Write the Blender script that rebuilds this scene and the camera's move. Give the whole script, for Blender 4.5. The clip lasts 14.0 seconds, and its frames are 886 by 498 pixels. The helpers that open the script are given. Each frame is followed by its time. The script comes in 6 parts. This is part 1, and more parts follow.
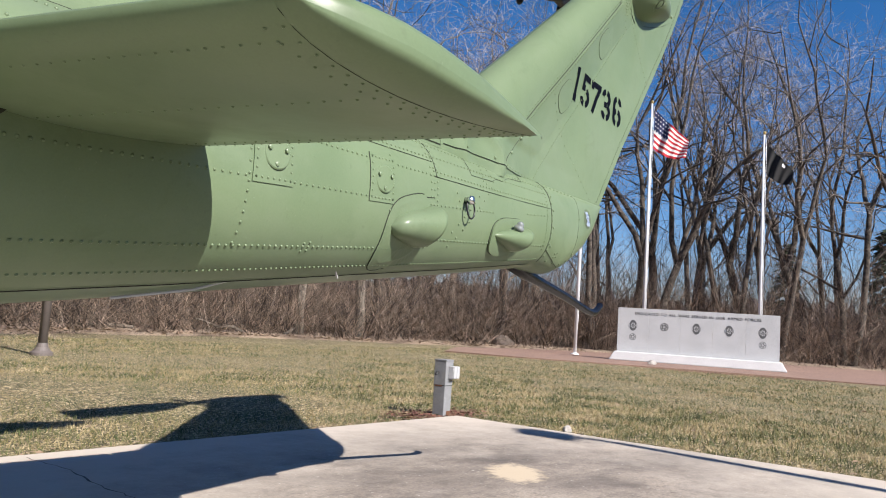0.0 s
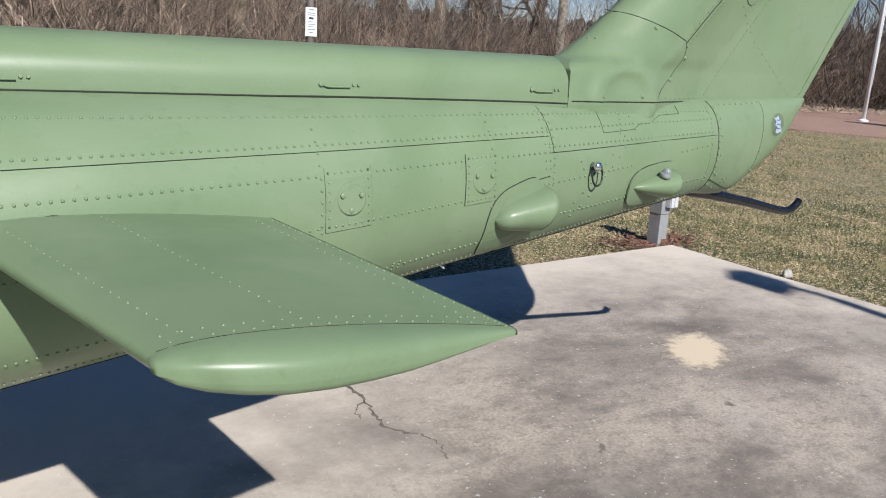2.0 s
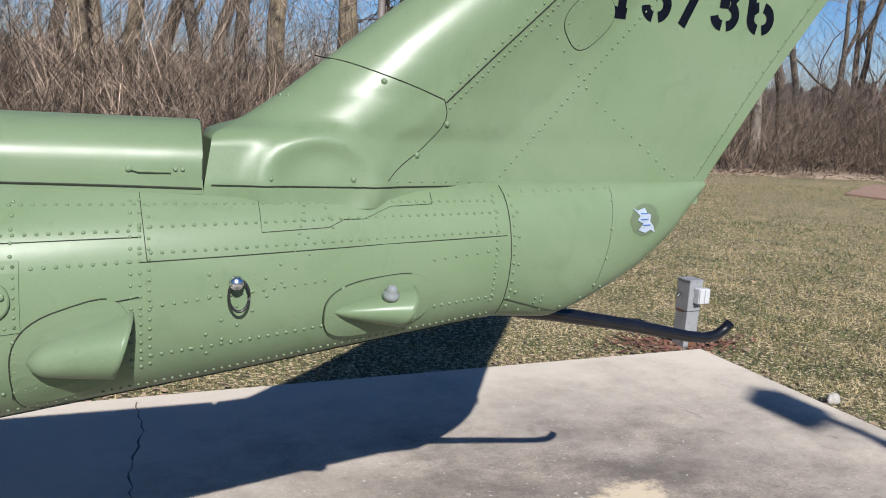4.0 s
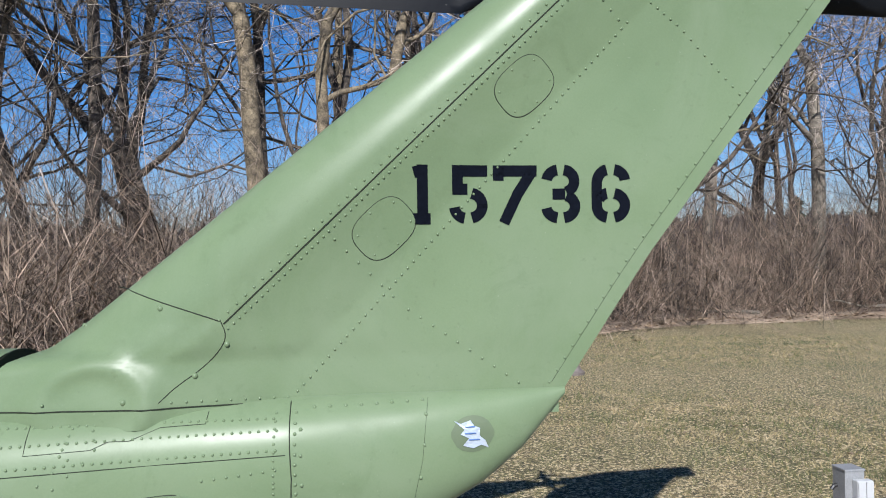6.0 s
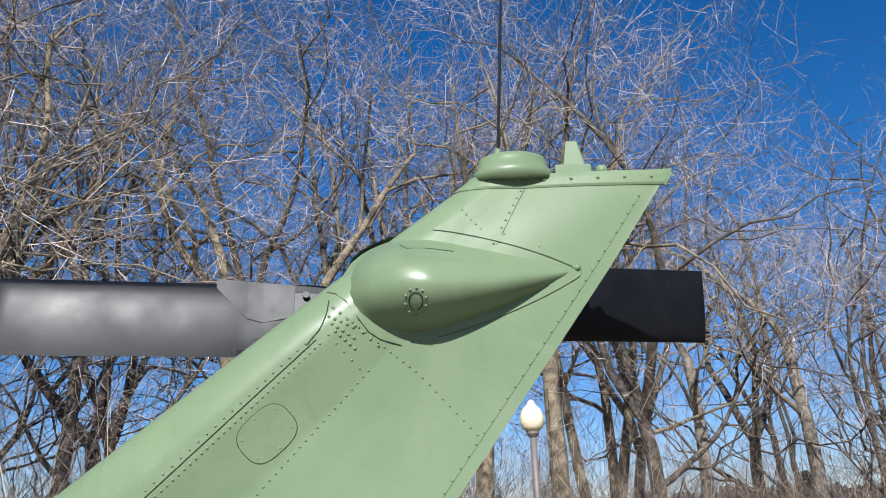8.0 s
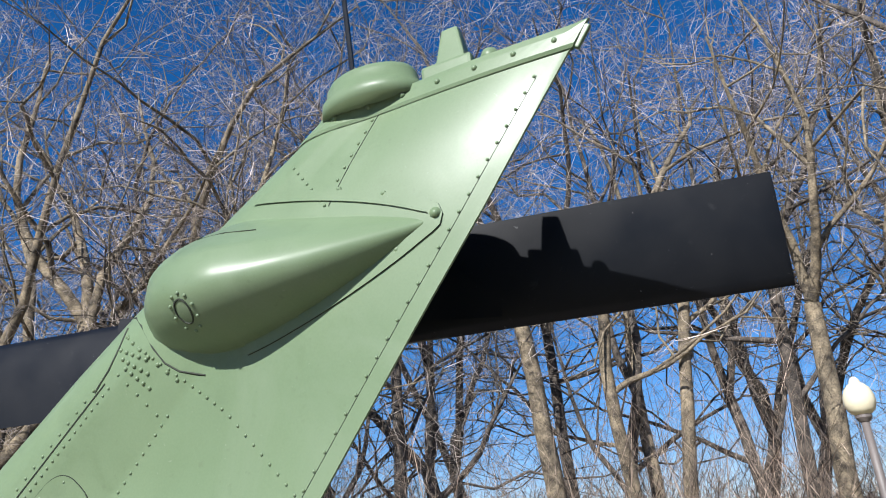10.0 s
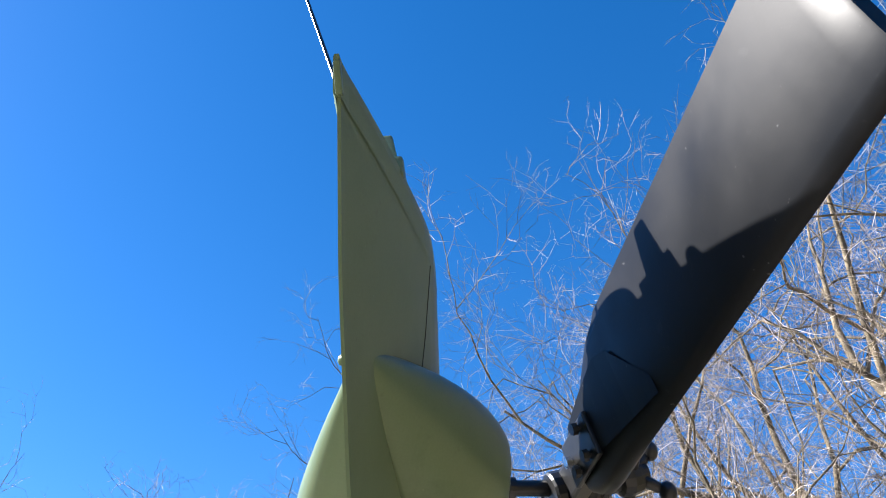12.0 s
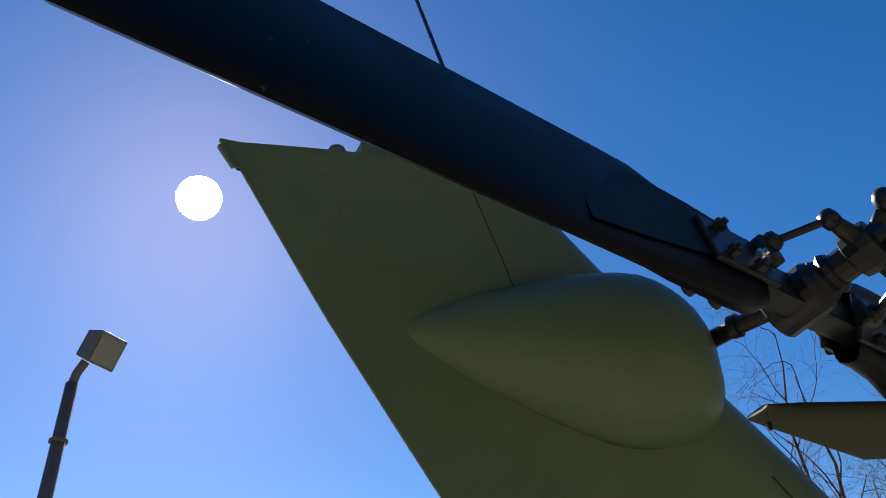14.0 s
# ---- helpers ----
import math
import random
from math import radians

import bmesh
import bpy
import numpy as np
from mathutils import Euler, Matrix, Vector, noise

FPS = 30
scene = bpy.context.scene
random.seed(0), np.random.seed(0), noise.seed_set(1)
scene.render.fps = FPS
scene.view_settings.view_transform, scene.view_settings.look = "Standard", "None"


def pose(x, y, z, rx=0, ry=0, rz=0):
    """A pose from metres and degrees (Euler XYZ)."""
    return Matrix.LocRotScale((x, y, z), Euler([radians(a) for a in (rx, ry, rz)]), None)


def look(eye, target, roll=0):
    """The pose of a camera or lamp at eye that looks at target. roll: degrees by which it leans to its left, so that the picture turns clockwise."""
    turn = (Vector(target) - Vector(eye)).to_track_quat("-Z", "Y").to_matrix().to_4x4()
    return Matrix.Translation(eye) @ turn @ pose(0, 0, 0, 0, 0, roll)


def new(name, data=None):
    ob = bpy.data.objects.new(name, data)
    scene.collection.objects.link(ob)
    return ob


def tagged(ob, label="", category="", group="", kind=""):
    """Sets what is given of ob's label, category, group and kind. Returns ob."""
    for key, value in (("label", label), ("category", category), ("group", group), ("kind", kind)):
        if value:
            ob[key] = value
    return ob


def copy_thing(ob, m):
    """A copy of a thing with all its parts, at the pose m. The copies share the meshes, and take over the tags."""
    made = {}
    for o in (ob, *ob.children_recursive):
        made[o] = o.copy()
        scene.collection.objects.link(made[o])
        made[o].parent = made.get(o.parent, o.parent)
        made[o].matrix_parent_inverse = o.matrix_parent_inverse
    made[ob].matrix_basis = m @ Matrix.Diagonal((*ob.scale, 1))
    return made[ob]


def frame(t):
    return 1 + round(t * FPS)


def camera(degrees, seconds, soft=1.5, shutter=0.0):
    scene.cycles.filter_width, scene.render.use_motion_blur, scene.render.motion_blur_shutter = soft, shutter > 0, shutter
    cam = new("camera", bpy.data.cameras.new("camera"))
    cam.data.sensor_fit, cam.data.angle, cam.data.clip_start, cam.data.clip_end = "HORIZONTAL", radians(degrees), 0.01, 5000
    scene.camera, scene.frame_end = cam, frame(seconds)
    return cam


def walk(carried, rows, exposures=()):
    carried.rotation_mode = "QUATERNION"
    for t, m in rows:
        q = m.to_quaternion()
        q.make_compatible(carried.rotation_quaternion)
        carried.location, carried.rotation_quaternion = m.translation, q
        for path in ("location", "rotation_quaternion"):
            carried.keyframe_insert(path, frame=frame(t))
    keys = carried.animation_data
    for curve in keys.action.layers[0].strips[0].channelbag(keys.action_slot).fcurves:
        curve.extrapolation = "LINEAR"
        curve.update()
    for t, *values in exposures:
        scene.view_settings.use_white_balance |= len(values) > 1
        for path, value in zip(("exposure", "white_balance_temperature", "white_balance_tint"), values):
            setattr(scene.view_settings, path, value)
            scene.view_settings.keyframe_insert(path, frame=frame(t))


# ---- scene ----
cam = camera(59.3, 14.0, soft=1.0)
PATH = [
    (0, (-2.239, -1.911, 0.826), (-0.694, -0.656, 1.018), 3.8),
    (0.5, (-2.199, -1.975, 1.086), (-0.548, -0.846, 1.075), 1.7),
    (1, (-2.16, -2.115, 1.375), (-0.589, -0.893, 1.178), -0.6),
    (1.5, (-2.1, -2.204, 1.541), (-0.815, -0.727, 1.134), -0.7),
    (2, (-1.884, -2.154, 1.602), (-0.838, -0.523, 1.104), 3.2),
    (2.5, (-1.549, -2.218, 1.649), (-0.639, -0.493, 1.206), 4.2),
    (3, (-1.104, -2.24, 1.661), (-0.268, -0.463, 1.283), 3.6),
    (3.2, (-0.936, -2.185, 1.654), (-0.104, -0.405, 1.283), 3.3),
    (5.3, (0.625, -1.921, 1.745), (0.839, 0.051, 1.491), 1.5),
    (5.5, (0.749, -1.974, 1.773), (0.873, 0.013, 1.581), 0.6),
    (6, (0.953, -2.164, 1.837), (0.979, -0.164, 1.857), -0.7),
    (6.5, (1.105, -2.38, 1.905), (1.15, -0.395, 2.145), -1.0),
    (7, (1.345, -2.483, 1.96), (1.407, -0.549, 2.467), -0.6),
    (7.2, (1.403, -2.495, 1.941), (1.485, -0.589, 2.543), -0.6),
    (9.3, (2.37, -1.715, 2.083), (2.085, 0.119, 2.83), -4.4),
    (9.5, (2.48, -1.608, 2.082), (2.105, 0.222, 2.797), -4.0),
    (10, (2.753, -1.299, 2.12), (1.97, 0.376, 2.883), -4.6),
    (10.5, (3.015, -0.99, 2.148), (1.823, 0.359, 3.019), -6.6),
    (11, (3.146, -0.677, 2.089), (1.713, 0.235, 3.143), -7.1),
    (11.5, (3.195, -0.246, 2.071), (1.688, 0.21, 3.304), -7.4),
    (12, (3.269, 0.189, 2.078), (1.727, 0.152, 3.351), -4.4),
    (12.5, (3.188, 0.558, 2.115), (1.728, -0.041, 3.344), -2.8),
    (13, (2.974, 0.960, 2.126), (1.882, -0.179, 3.355), 0.2),
    (13.5, (2.849, 1.081, 2.126), (1.955, -0.283, 3.283), -2.3),
    (14, (2.649, 1.230, 2.095), (1.885, -0.250, 3.203), -3.1),
]
walk(cam, [(t, look(eye, target, roll)) for t, eye, target, roll in PATH],
     exposures=[(0, 0.98, 6450, 14), (1.0, 0.76, 6350, 13), (2.0, 0.76, 6150, 11), (3.0, 0.74, 6150, 11), (5.3, 0.74, 6100, 11), (6.2, 0.82, 5950, 11), (7.2, 1.02, 5950, 11),
                (9.3, 0.86, 6150, 11), (10.0, 1.02, 6000, 11), (10.5, 1.30, 5850, 10), (11.0, 1.50, 5750, 10), (11.5, 1.78, 6000, 11), (12.0, 2.0, 6350, 12), (12.6, 1.78, 6350, 12), (13.0, 1.02, 6250, 10), (14.0, 0.96, 6350, 11)])


# ---- light ----
SUN_TO = Vector((-0.0813, -0.8009, 0.5932)).normalized()
world = bpy.data.worlds.new("sky")
scene.world = world
world.use_nodes = True
wn, wl = world.node_tree.nodes, world.node_tree.links
sky = wn.new("ShaderNodeTexSky")
sky.sky_type, sky.sun_disc = "NISHITA", False
sky.sun_elevation = math.asin(SUN_TO.z)
sky.sun_rotation = math.atan2(SUN_TO.x, SUN_TO.y)
sky.altitude, sky.air_density, sky.dust_density, sky.ozone_density = 200, 1.0, 0.2, 4.0
tint = wn.new("ShaderNodeHueSaturation")
tint.inputs["Saturation"].default_value = 1.32
wl.new(sky.outputs[0], tint.inputs["Color"])
shift = wn.new("ShaderNodeMix")
shift.data_type, shift.blend_type = "RGBA", "MULTIPLY"
shift.inputs[0].default_value = 1
shift.inputs[7].default_value = (1.12, 0.97, 1.02, 1)
wl.new(tint.outputs[0], shift.inputs[6])
wl.new(shift.outputs[2], wn["Background"].inputs[0])
wn["Background"].inputs[1].default_value = 0.060
sun = new("sun", bpy.data.lights.new("sun", "SUN"))
sun.data.energy, sun.data.angle, sun.data.color = 5.0, radians(0.53), (1.0, 0.955, 0.88)
sun.matrix_world = look(SUN_TO * 50, (0, 0, 0))


# ---- materials ----
def material(name, base, rough=0.6, metal=0.0, vary=0.0, dark=None, scale=6.0, bump=0.0, bump_scale=60.0,
             fine=0.0, fine_scale=120.0, spec=0.5, island=0.0, coat=0.0):
    """A principled surface whose colour drifts towards dark at one scale and grains at another."""
    m = bpy.data.materials.new(name)
    m.use_nodes = True
    nt = m.node_tree
    n, l = nt.nodes, nt.links
    p = n["Principled BSDF"]
    p.inputs["Roughness"].default_value = rough
    p.inputs["Metallic"].default_value = metal
    p.inputs["Specular IOR Level"].default_value = spec
    p.inputs["Coat Weight"].default_value = coat
    p.inputs["Base Color"].default_value = (*base, 1)
    tc = n.new("ShaderNodeTexCoord")
    colour = None
    if vary > 0:
        a = n.new("ShaderNodeTexNoise")
        a.inputs["Scale"].default_value, a.inputs["Detail"].default_value = scale, 6
        l.new(tc.outputs["Object"], a.inputs["Vector"])
        ramp = n.new("ShaderNodeMapRange")
        ramp.inputs[1].default_value, ramp.inputs[2].default_value = 0.35, 0.68
        ramp.inputs[4].default_value = vary
        l.new(a.outputs[0], ramp.inputs[0])
        mix = n.new("ShaderNodeMix")
        mix.data_type = "RGBA"
        mix.inputs[6].default_value = (*base, 1)
        mix.inputs[7].default_value = (*(dark or [c * 0.6 for c in base]), 1)
        l.new(ramp.outputs[0], mix.inputs[0])
        colour = mix.outputs[2]
    if fine > 0:
        b = n.new("ShaderNodeTexNoise")
        b.inputs["Scale"].default_value, b.inputs["Detail"].default_value = fine_scale, 4
        l.new(tc.outputs["Object"], b.inputs["Vector"])
        mr = n.new("ShaderNodeMapRange")
        mr.inputs[1].default_value, mr.inputs[2].default_value = 0.3, 0.7
        mr.inputs[3].default_value, mr.inputs[4].default_value = 1 - fine, 1 + fine
        l.new(b.outputs[0], mr.inputs[0])
        mul = n.new("ShaderNodeMix")
        mul.data_type, mul.blend_type = "RGBA", "MULTIPLY"
        mul.inputs[0].default_value = 1
        if colour:
            l.new(colour, mul.inputs[6])
        else:
            mul.inputs[6].default_value = (*base, 1)
        l.new(mr.outputs[0], mul.inputs[7])
        colour = mul.outputs[2]
    if island > 0:
        g = n.new("ShaderNodeNewGeometry")
        mr = n.new("ShaderNodeMapRange")
        mr.inputs[3].default_value, mr.inputs[4].default_value = 1 - island, 1 + island
        l.new(g.outputs["Random Per Island"], mr.inputs[0])
        mul = n.new("ShaderNodeMix")
        mul.data_type, mul.blend_type = "RGBA", "MULTIPLY"
        mul.inputs[0].default_value = 1
        if colour:
            l.new(colour, mul.inputs[6])
        else:
            mul.inputs[6].default_value = (*base, 1)
        l.new(mr.outputs[0], mul.inputs[7])
        colour = mul.outputs[2]
    if colour:
        l.new(colour, p.inputs["Base Color"])
    if bump > 0:
        c = n.new("ShaderNodeTexNoise")
        c.inputs["Scale"].default_value, c.inputs["Detail"].default_value = bump_scale, 5
        l.new(tc.outputs["Object"], c.inputs["Vector"])
        bp = n.new("ShaderNodeBump")
        bp.inputs["Strength"].default_value, bp.inputs["Distance"].default_value = bump, 0.01
        l.new(c.outputs[0], bp.inputs["Height"])
        l.new(bp.outputs[0], p.inputs["Normal"])
    return m


def layered(m, base, vector, scale, detail, low, high, amount, colour, distortion=0.0, rough=0.5):
    """Mix a colour over base where a noise rises from low to high."""
    n, l = m.node_tree.nodes, m.node_tree.links
    t = n.new("ShaderNodeTexNoise")
    t.inputs["Scale"].default_value, t.inputs["Detail"].default_value = scale, detail
    t.inputs["Distortion"].default_value, t.inputs["Roughness"].default_value = distortion, rough
    l.new(vector, t.inputs["Vector"])
    r = n.new("ShaderNodeMapRange")
    r.inputs[1].default_value, r.inputs[2].default_value, r.inputs[4].default_value = low, high, amount
    l.new(t.outputs[0], r.inputs[0])
    x = n.new("ShaderNodeMix")
    x.data_type = "RGBA"
    l.new(r.outputs[0], x.inputs[0])
    l.new(base, x.inputs[6])
    x.inputs[7].default_value = (*colour, 1)
    return x.outputs[2]


GREEN = material("olive_paint", (0.1277, 0.1737, 0.0978), 0.34, vary=0.6, dark=(0.0990, 0.1416, 0.0759), scale=3.4,
                 bump=0.10, bump_scale=6.0, fine=0.03, fine_scale=200, spec=0.20)


def worn(m, layers, low, high):
    """Lay stains, fading and chips over a paint, and let its gloss drift between low and high roughness."""
    n, l = m.node_tree.nodes, m.node_tree.links
    p = n["Principled BSDF"]
    base = p.inputs["Base Color"].links[0].from_socket
    v = n.new("ShaderNodeTexCoord").outputs["Object"]
    for scale, detail, a, b, amount, colour, twist, rough in layers:
        base = layered(m, base, v, scale, detail, a, b, amount, colour, twist, rough)
    l.new(base, p.inputs["Base Color"])
    t = n.new("ShaderNodeTexNoise")
    t.inputs["Scale"].default_value, t.inputs["Detail"].default_value = 5.0, 7
    l.new(v, t.inputs["Vector"])
    r = n.new("ShaderNodeMapRange")
    r.inputs[1].default_value, r.inputs[2].default_value = 0.3, 0.7
    r.inputs[3].default_value, r.inputs[4].default_value = low, high
    l.new(t.outputs[0], r.inputs[0])
    l.new(r.outputs[0], p.inputs["Roughness"])


worn(GREEN, ((1.6, 9, 0.47, 0.64, 0.5, (0.1507, 0.1927, 0.1220), 0.8, 0.66), (7.0, 8, 0.56, 0.72, 0.45, (0.0862, 0.1220, 0.0645), 0.6, 0.7),
             (42.0, 5, 0.64, 0.72, 0.4, (0.0949, 0.1236, 0.0719), 0.0, 0.6), (90.0, 3, 0.72, 0.77, 0.4, (0.1956, 0.2301, 0.1610), 0.0, 0.5)), 0.29, 0.42)
SEAM = material("seam_gap", (0.0137, 0.0182, 0.0091), 0.8)
BLACKPAINT = material("stencil_black", (0.0036, 0.0048, 0.0085), 0.75, spec=0.03, fine=0.2, fine_scale=90)
BLADE = material("blade_black", (0.0030, 0.0038, 0.0056), 0.32, spec=0.145, vary=0.5, dark=(0.006, 0.0064, 0.0076), scale=5.0, bump=0.03, bump_scale=14)
worn(BLADE, ((4.0, 9, 0.5, 0.66, 0.5, (0.0070, 0.0076, 0.009), 0.6, 0.7), (24.0, 6, 0.66, 0.72, 0.5, (0.0170, 0.0176, 0.019), 0.4, 0.6),
             (80.0, 3, 0.72, 0.76, 0.7, (0.0973, 0.0973, 0.0973), 0.0, 0.5)), 0.33, 0.46)
STEEL = material("dark_steel", (0.0134, 0.0134, 0.0146), 0.38, metal=0.3, vary=0.5, dark=(0.0304, 0.0304, 0.0304), scale=40)
CHROME = material("bare_metal", (0.75, 0.77, 0.78), 0.22, metal=1.0, vary=0.5, dark=(0.45, 0.47, 0.5), scale=60)
SKIDBLACK = material("skid_black", (0.0037, 0.0037, 0.0054), 0.26, vary=0.5, dark=(0.0098, 0.0098, 0.011), scale=25, bump=0.1)
OLIVEDRAB = material("drab_blade", (0.024, 0.0256, 0.0144), 0.75, spec=0.15, vary=0.5, dark=(0.0182, 0.0206, 0.0122), scale=4)
FOIL = material("foil", (0.50, 0.56, 0.63), 0.35, metal=0.5, vary=0.6, dark=(0.45, 0.52, 0.66), scale=50, bump=0.4, bump_scale=80)
DOMEGLASS = material("lamp_dome", (0.17, 0.185, 0.18), 0.10, spec=0.7, coat=0.5)
PALEGREEN = material("worn_paint", (0.0912, 0.1216, 0.0681), 0.6, vary=0.4, scale=20)
CONDUIT = material("galvanised", (0.2554, 0.2614, 0.2675), 0.5, metal=0.25, vary=0.5, dark=(0.1824, 0.1824, 0.1824), scale=18, fine=0.12)
WHITEBOX = material("outlet_grey", (0.377, 0.383, 0.3891), 0.5, vary=0.3, dark=(0.304, 0.304, 0.304), scale=30)
RUST = material("rust", (0.1216, 0.0517, 0.0243), 0.9, vary=0.6, scale=30)
BRONZE = material("post_brown", (0.125, 0.105, 0.094), 0.55, vary=0.4, dark=(0.085, 0.072, 0.064), scale=8, fine=0.1)
SIGNWHITE = material("sign_white", (0.66, 0.68, 0.66), 0.45, vary=0.2, scale=10)
SIGNGREEN = material("sign_ink", (0.0973, 0.1216, 0.1155), 0.5)
GLOBE = material("acorn_globe", (0.60, 0.54, 0.38), 0.3, vary=0.2, scale=8)
GRANITE = material("granite", (0.41, 0.415, 0.42), 0.55, vary=0.5, dark=(0.33, 0.335, 0.34), scale=2.2, fine=0.22, fine_scale=90)
PLINTH = material("granite_light", (0.56, 0.56, 0.56), 0.6, vary=0.4, dark=(0.46, 0.46, 0.46), scale=3, fine=0.12, fine_scale=70)
ENGRAVE = material("engraving", (0.0213, 0.0219, 0.0231), 0.8)
ENGRAVE_GREY = material("engraving_grey", (0.079, 0.0821, 0.0851), 0.8, fine=0.4, fine_scale=50)
ENGRAVE_PALE = material("engraving_pale", (0.1581, 0.1642, 0.1672), 0.8, fine=0.3, fine_scale=60)
POLEWHITE = material("pole_white", (0.72, 0.73, 0.74), 0.35, vary=0.2, scale=5)
GOLD = material("finial_gold", (0.62, 0.44, 0.16), 0.3, metal=0.9)
FLAGRED = material("flag_red", (0.40, 0.016, 0.028), 0.85, fine=0.1, fine_scale=40)
FLAGWHITE = material("flag_white", (0.68, 0.67, 0.66), 0.85, fine=0.06, fine_scale=40)
FLAGBLUE = material("flag_blue", (0.0134, 0.0182, 0.0669), 0.85)
FLAGBLACK = material("flag_black", (0.0061, 0.0061, 0.0073), 0.8)
BARK = material("bark", (0.112, 0.092, 0.074), 0.95, vary=0.95, dark=(0.018, 0.015, 0.0125), scale=5, bump=0.7, bump_scale=18, fine=0.4, fine_scale=26)
BARKYELLOW = material("bark_tan", (0.225, 0.180, 0.118), 0.95, vary=0.95, dark=(0.034, 0.028, 0.021), scale=4, bump=0.7, bump_scale=18, fine=0.4, fine_scale=26)
BARKPALE = material("bark_pale", (0.235, 0.203, 0.165), 0.9, vary=0.9, dark=(0.050, 0.043, 0.034), scale=6, bump=0.4, fine=0.25, fine_scale=25)
TWIG = material("twig", (0.47, 0.395, 0.34), 0.9, vary=0.95, dark=(0.036, 0.030, 0.026), scale=0.8, island=0.75)
BRUSHWOOD = material("brush_stems", (0.345, 0.262, 0.198), 0.95, vary=0.95, dark=(0.022, 0.017, 0.014), scale=1.6, island=0.92)
# darker than the brush stems: shade deep in the wood, painted in
SHADEDWOOD = material("shaded_stems", (0.16, 0.1136, 0.084), 0.95, vary=0.9, dark=(0.024, 0.0176, 0.0144), scale=0.6, island=0.75)
LEAFBROWN = material("dead_leaf", (0.2675, 0.1946, 0.1307), 0.9, vary=0.6, dark=(0.1216, 0.076, 0.0456), scale=1.5, island=0.45)
LEAFRED = material("red_leaf", (0.150, 0.062, 0.042), 0.9, vary=0.6, dark=(0.070, 0.030, 0.022), scale=1.5, island=0.45)
NEEDLE = material("needles", (0.0194, 0.0353, 0.0134), 0.85, vary=0.6, dark=(0.0365, 0.0426, 0.0182), scale=2, island=0.4)
FARWOODS = material("far_woods", (0.076, 0.0571, 0.0474), 1.0, vary=0.9, dark=(0.0456, 0.0353, 0.0304), scale=0.35, fine=0.5, fine_scale=1.6)
STONE = material("boulder", (0.1824, 0.1429, 0.1155), 0.9, vary=0.7, dark=(0.1034, 0.0851, 0.073), scale=4, bump=0.6, bump_scale=9, fine=0.2)
PEBBLE = material("pale_stone", (0.3344, 0.3101, 0.2797), 0.9, vary=0.5, scale=30)
GRAVEL = material("red_gravel", (0.2432, 0.152, 0.1125), 0.95, vary=0.6, dark=(0.1824, 0.1155, 0.0882), scale=0.8, fine=0.35, fine_scale=25, bump=0.3, bump_scale=40)
LITTER = material("leaf_litter", (0.42, 0.325, 0.24), 0.95, vary=0.8, dark=(0.1216, 0.0851, 0.0608), scale=0.7, fine=0.5, fine_scale=14, bump=0.6, bump_scale=16)
BLADEGRASS = material("grass_blades", (0.2432, 0.1824, 0.0912), 0.85)
gn, gl = BLADEGRASS.node_tree.nodes, BLADEGRASS.node_tree.links
g_geo, g_tc, g_noise = gn.new("ShaderNodeNewGeometry"), gn.new("ShaderNodeTexCoord"), gn.new("ShaderNodeTexNoise")
g_noise.inputs["Scale"].default_value, g_noise.inputs["Detail"].default_value, g_noise.inputs["Roughness"].default_value = 1.7, 7, 0.66
gl.new(g_tc.outputs["Object"], g_noise.inputs["Vector"])
g_mix = gn.new("ShaderNodeMath")
g_mix.operation = "MULTIPLY_ADD"
g_mix.inputs[1].default_value = 0.46
g_half = gn.new("ShaderNodeMath")
g_half.operation = "MULTIPLY_ADD"
g_half.inputs[1].default_value, g_half.inputs[2].default_value = 2.2, -0.90
gl.new(g_noise.outputs[0], g_half.inputs[0])
gl.new(g_geo.outputs["Random Per Island"], g_mix.inputs[0])
gl.new(g_half.outputs[0], g_mix.inputs[2])
g_ramp = gn.new("ShaderNodeValToRGB")
for k, (at, c) in enumerate(((0.0, (0.024, 0.034, 0.010)), (0.30, (0.072, 0.092, 0.026)), (0.48, (0.190, 0.156, 0.066)), (0.68, (0.345, 0.270, 0.144)), (0.85, (0.456, 0.368, 0.224)), (1.0, (0.128, 0.08, 0.04)))):
    e = g_ramp.color_ramp.elements[k] if k < 2 else g_ramp.color_ramp.elements.new(at)
    e.position, e.color = at, (*c, 1)
gl.new(g_mix.outputs[0], g_ramp.inputs[0])
gl.new(g_ramp.outputs[0], gn["Principled BSDF"].inputs["Base Color"])
SKYINK = material("blue_print", (0.0608, 0.1338, 0.3344), 0.6)


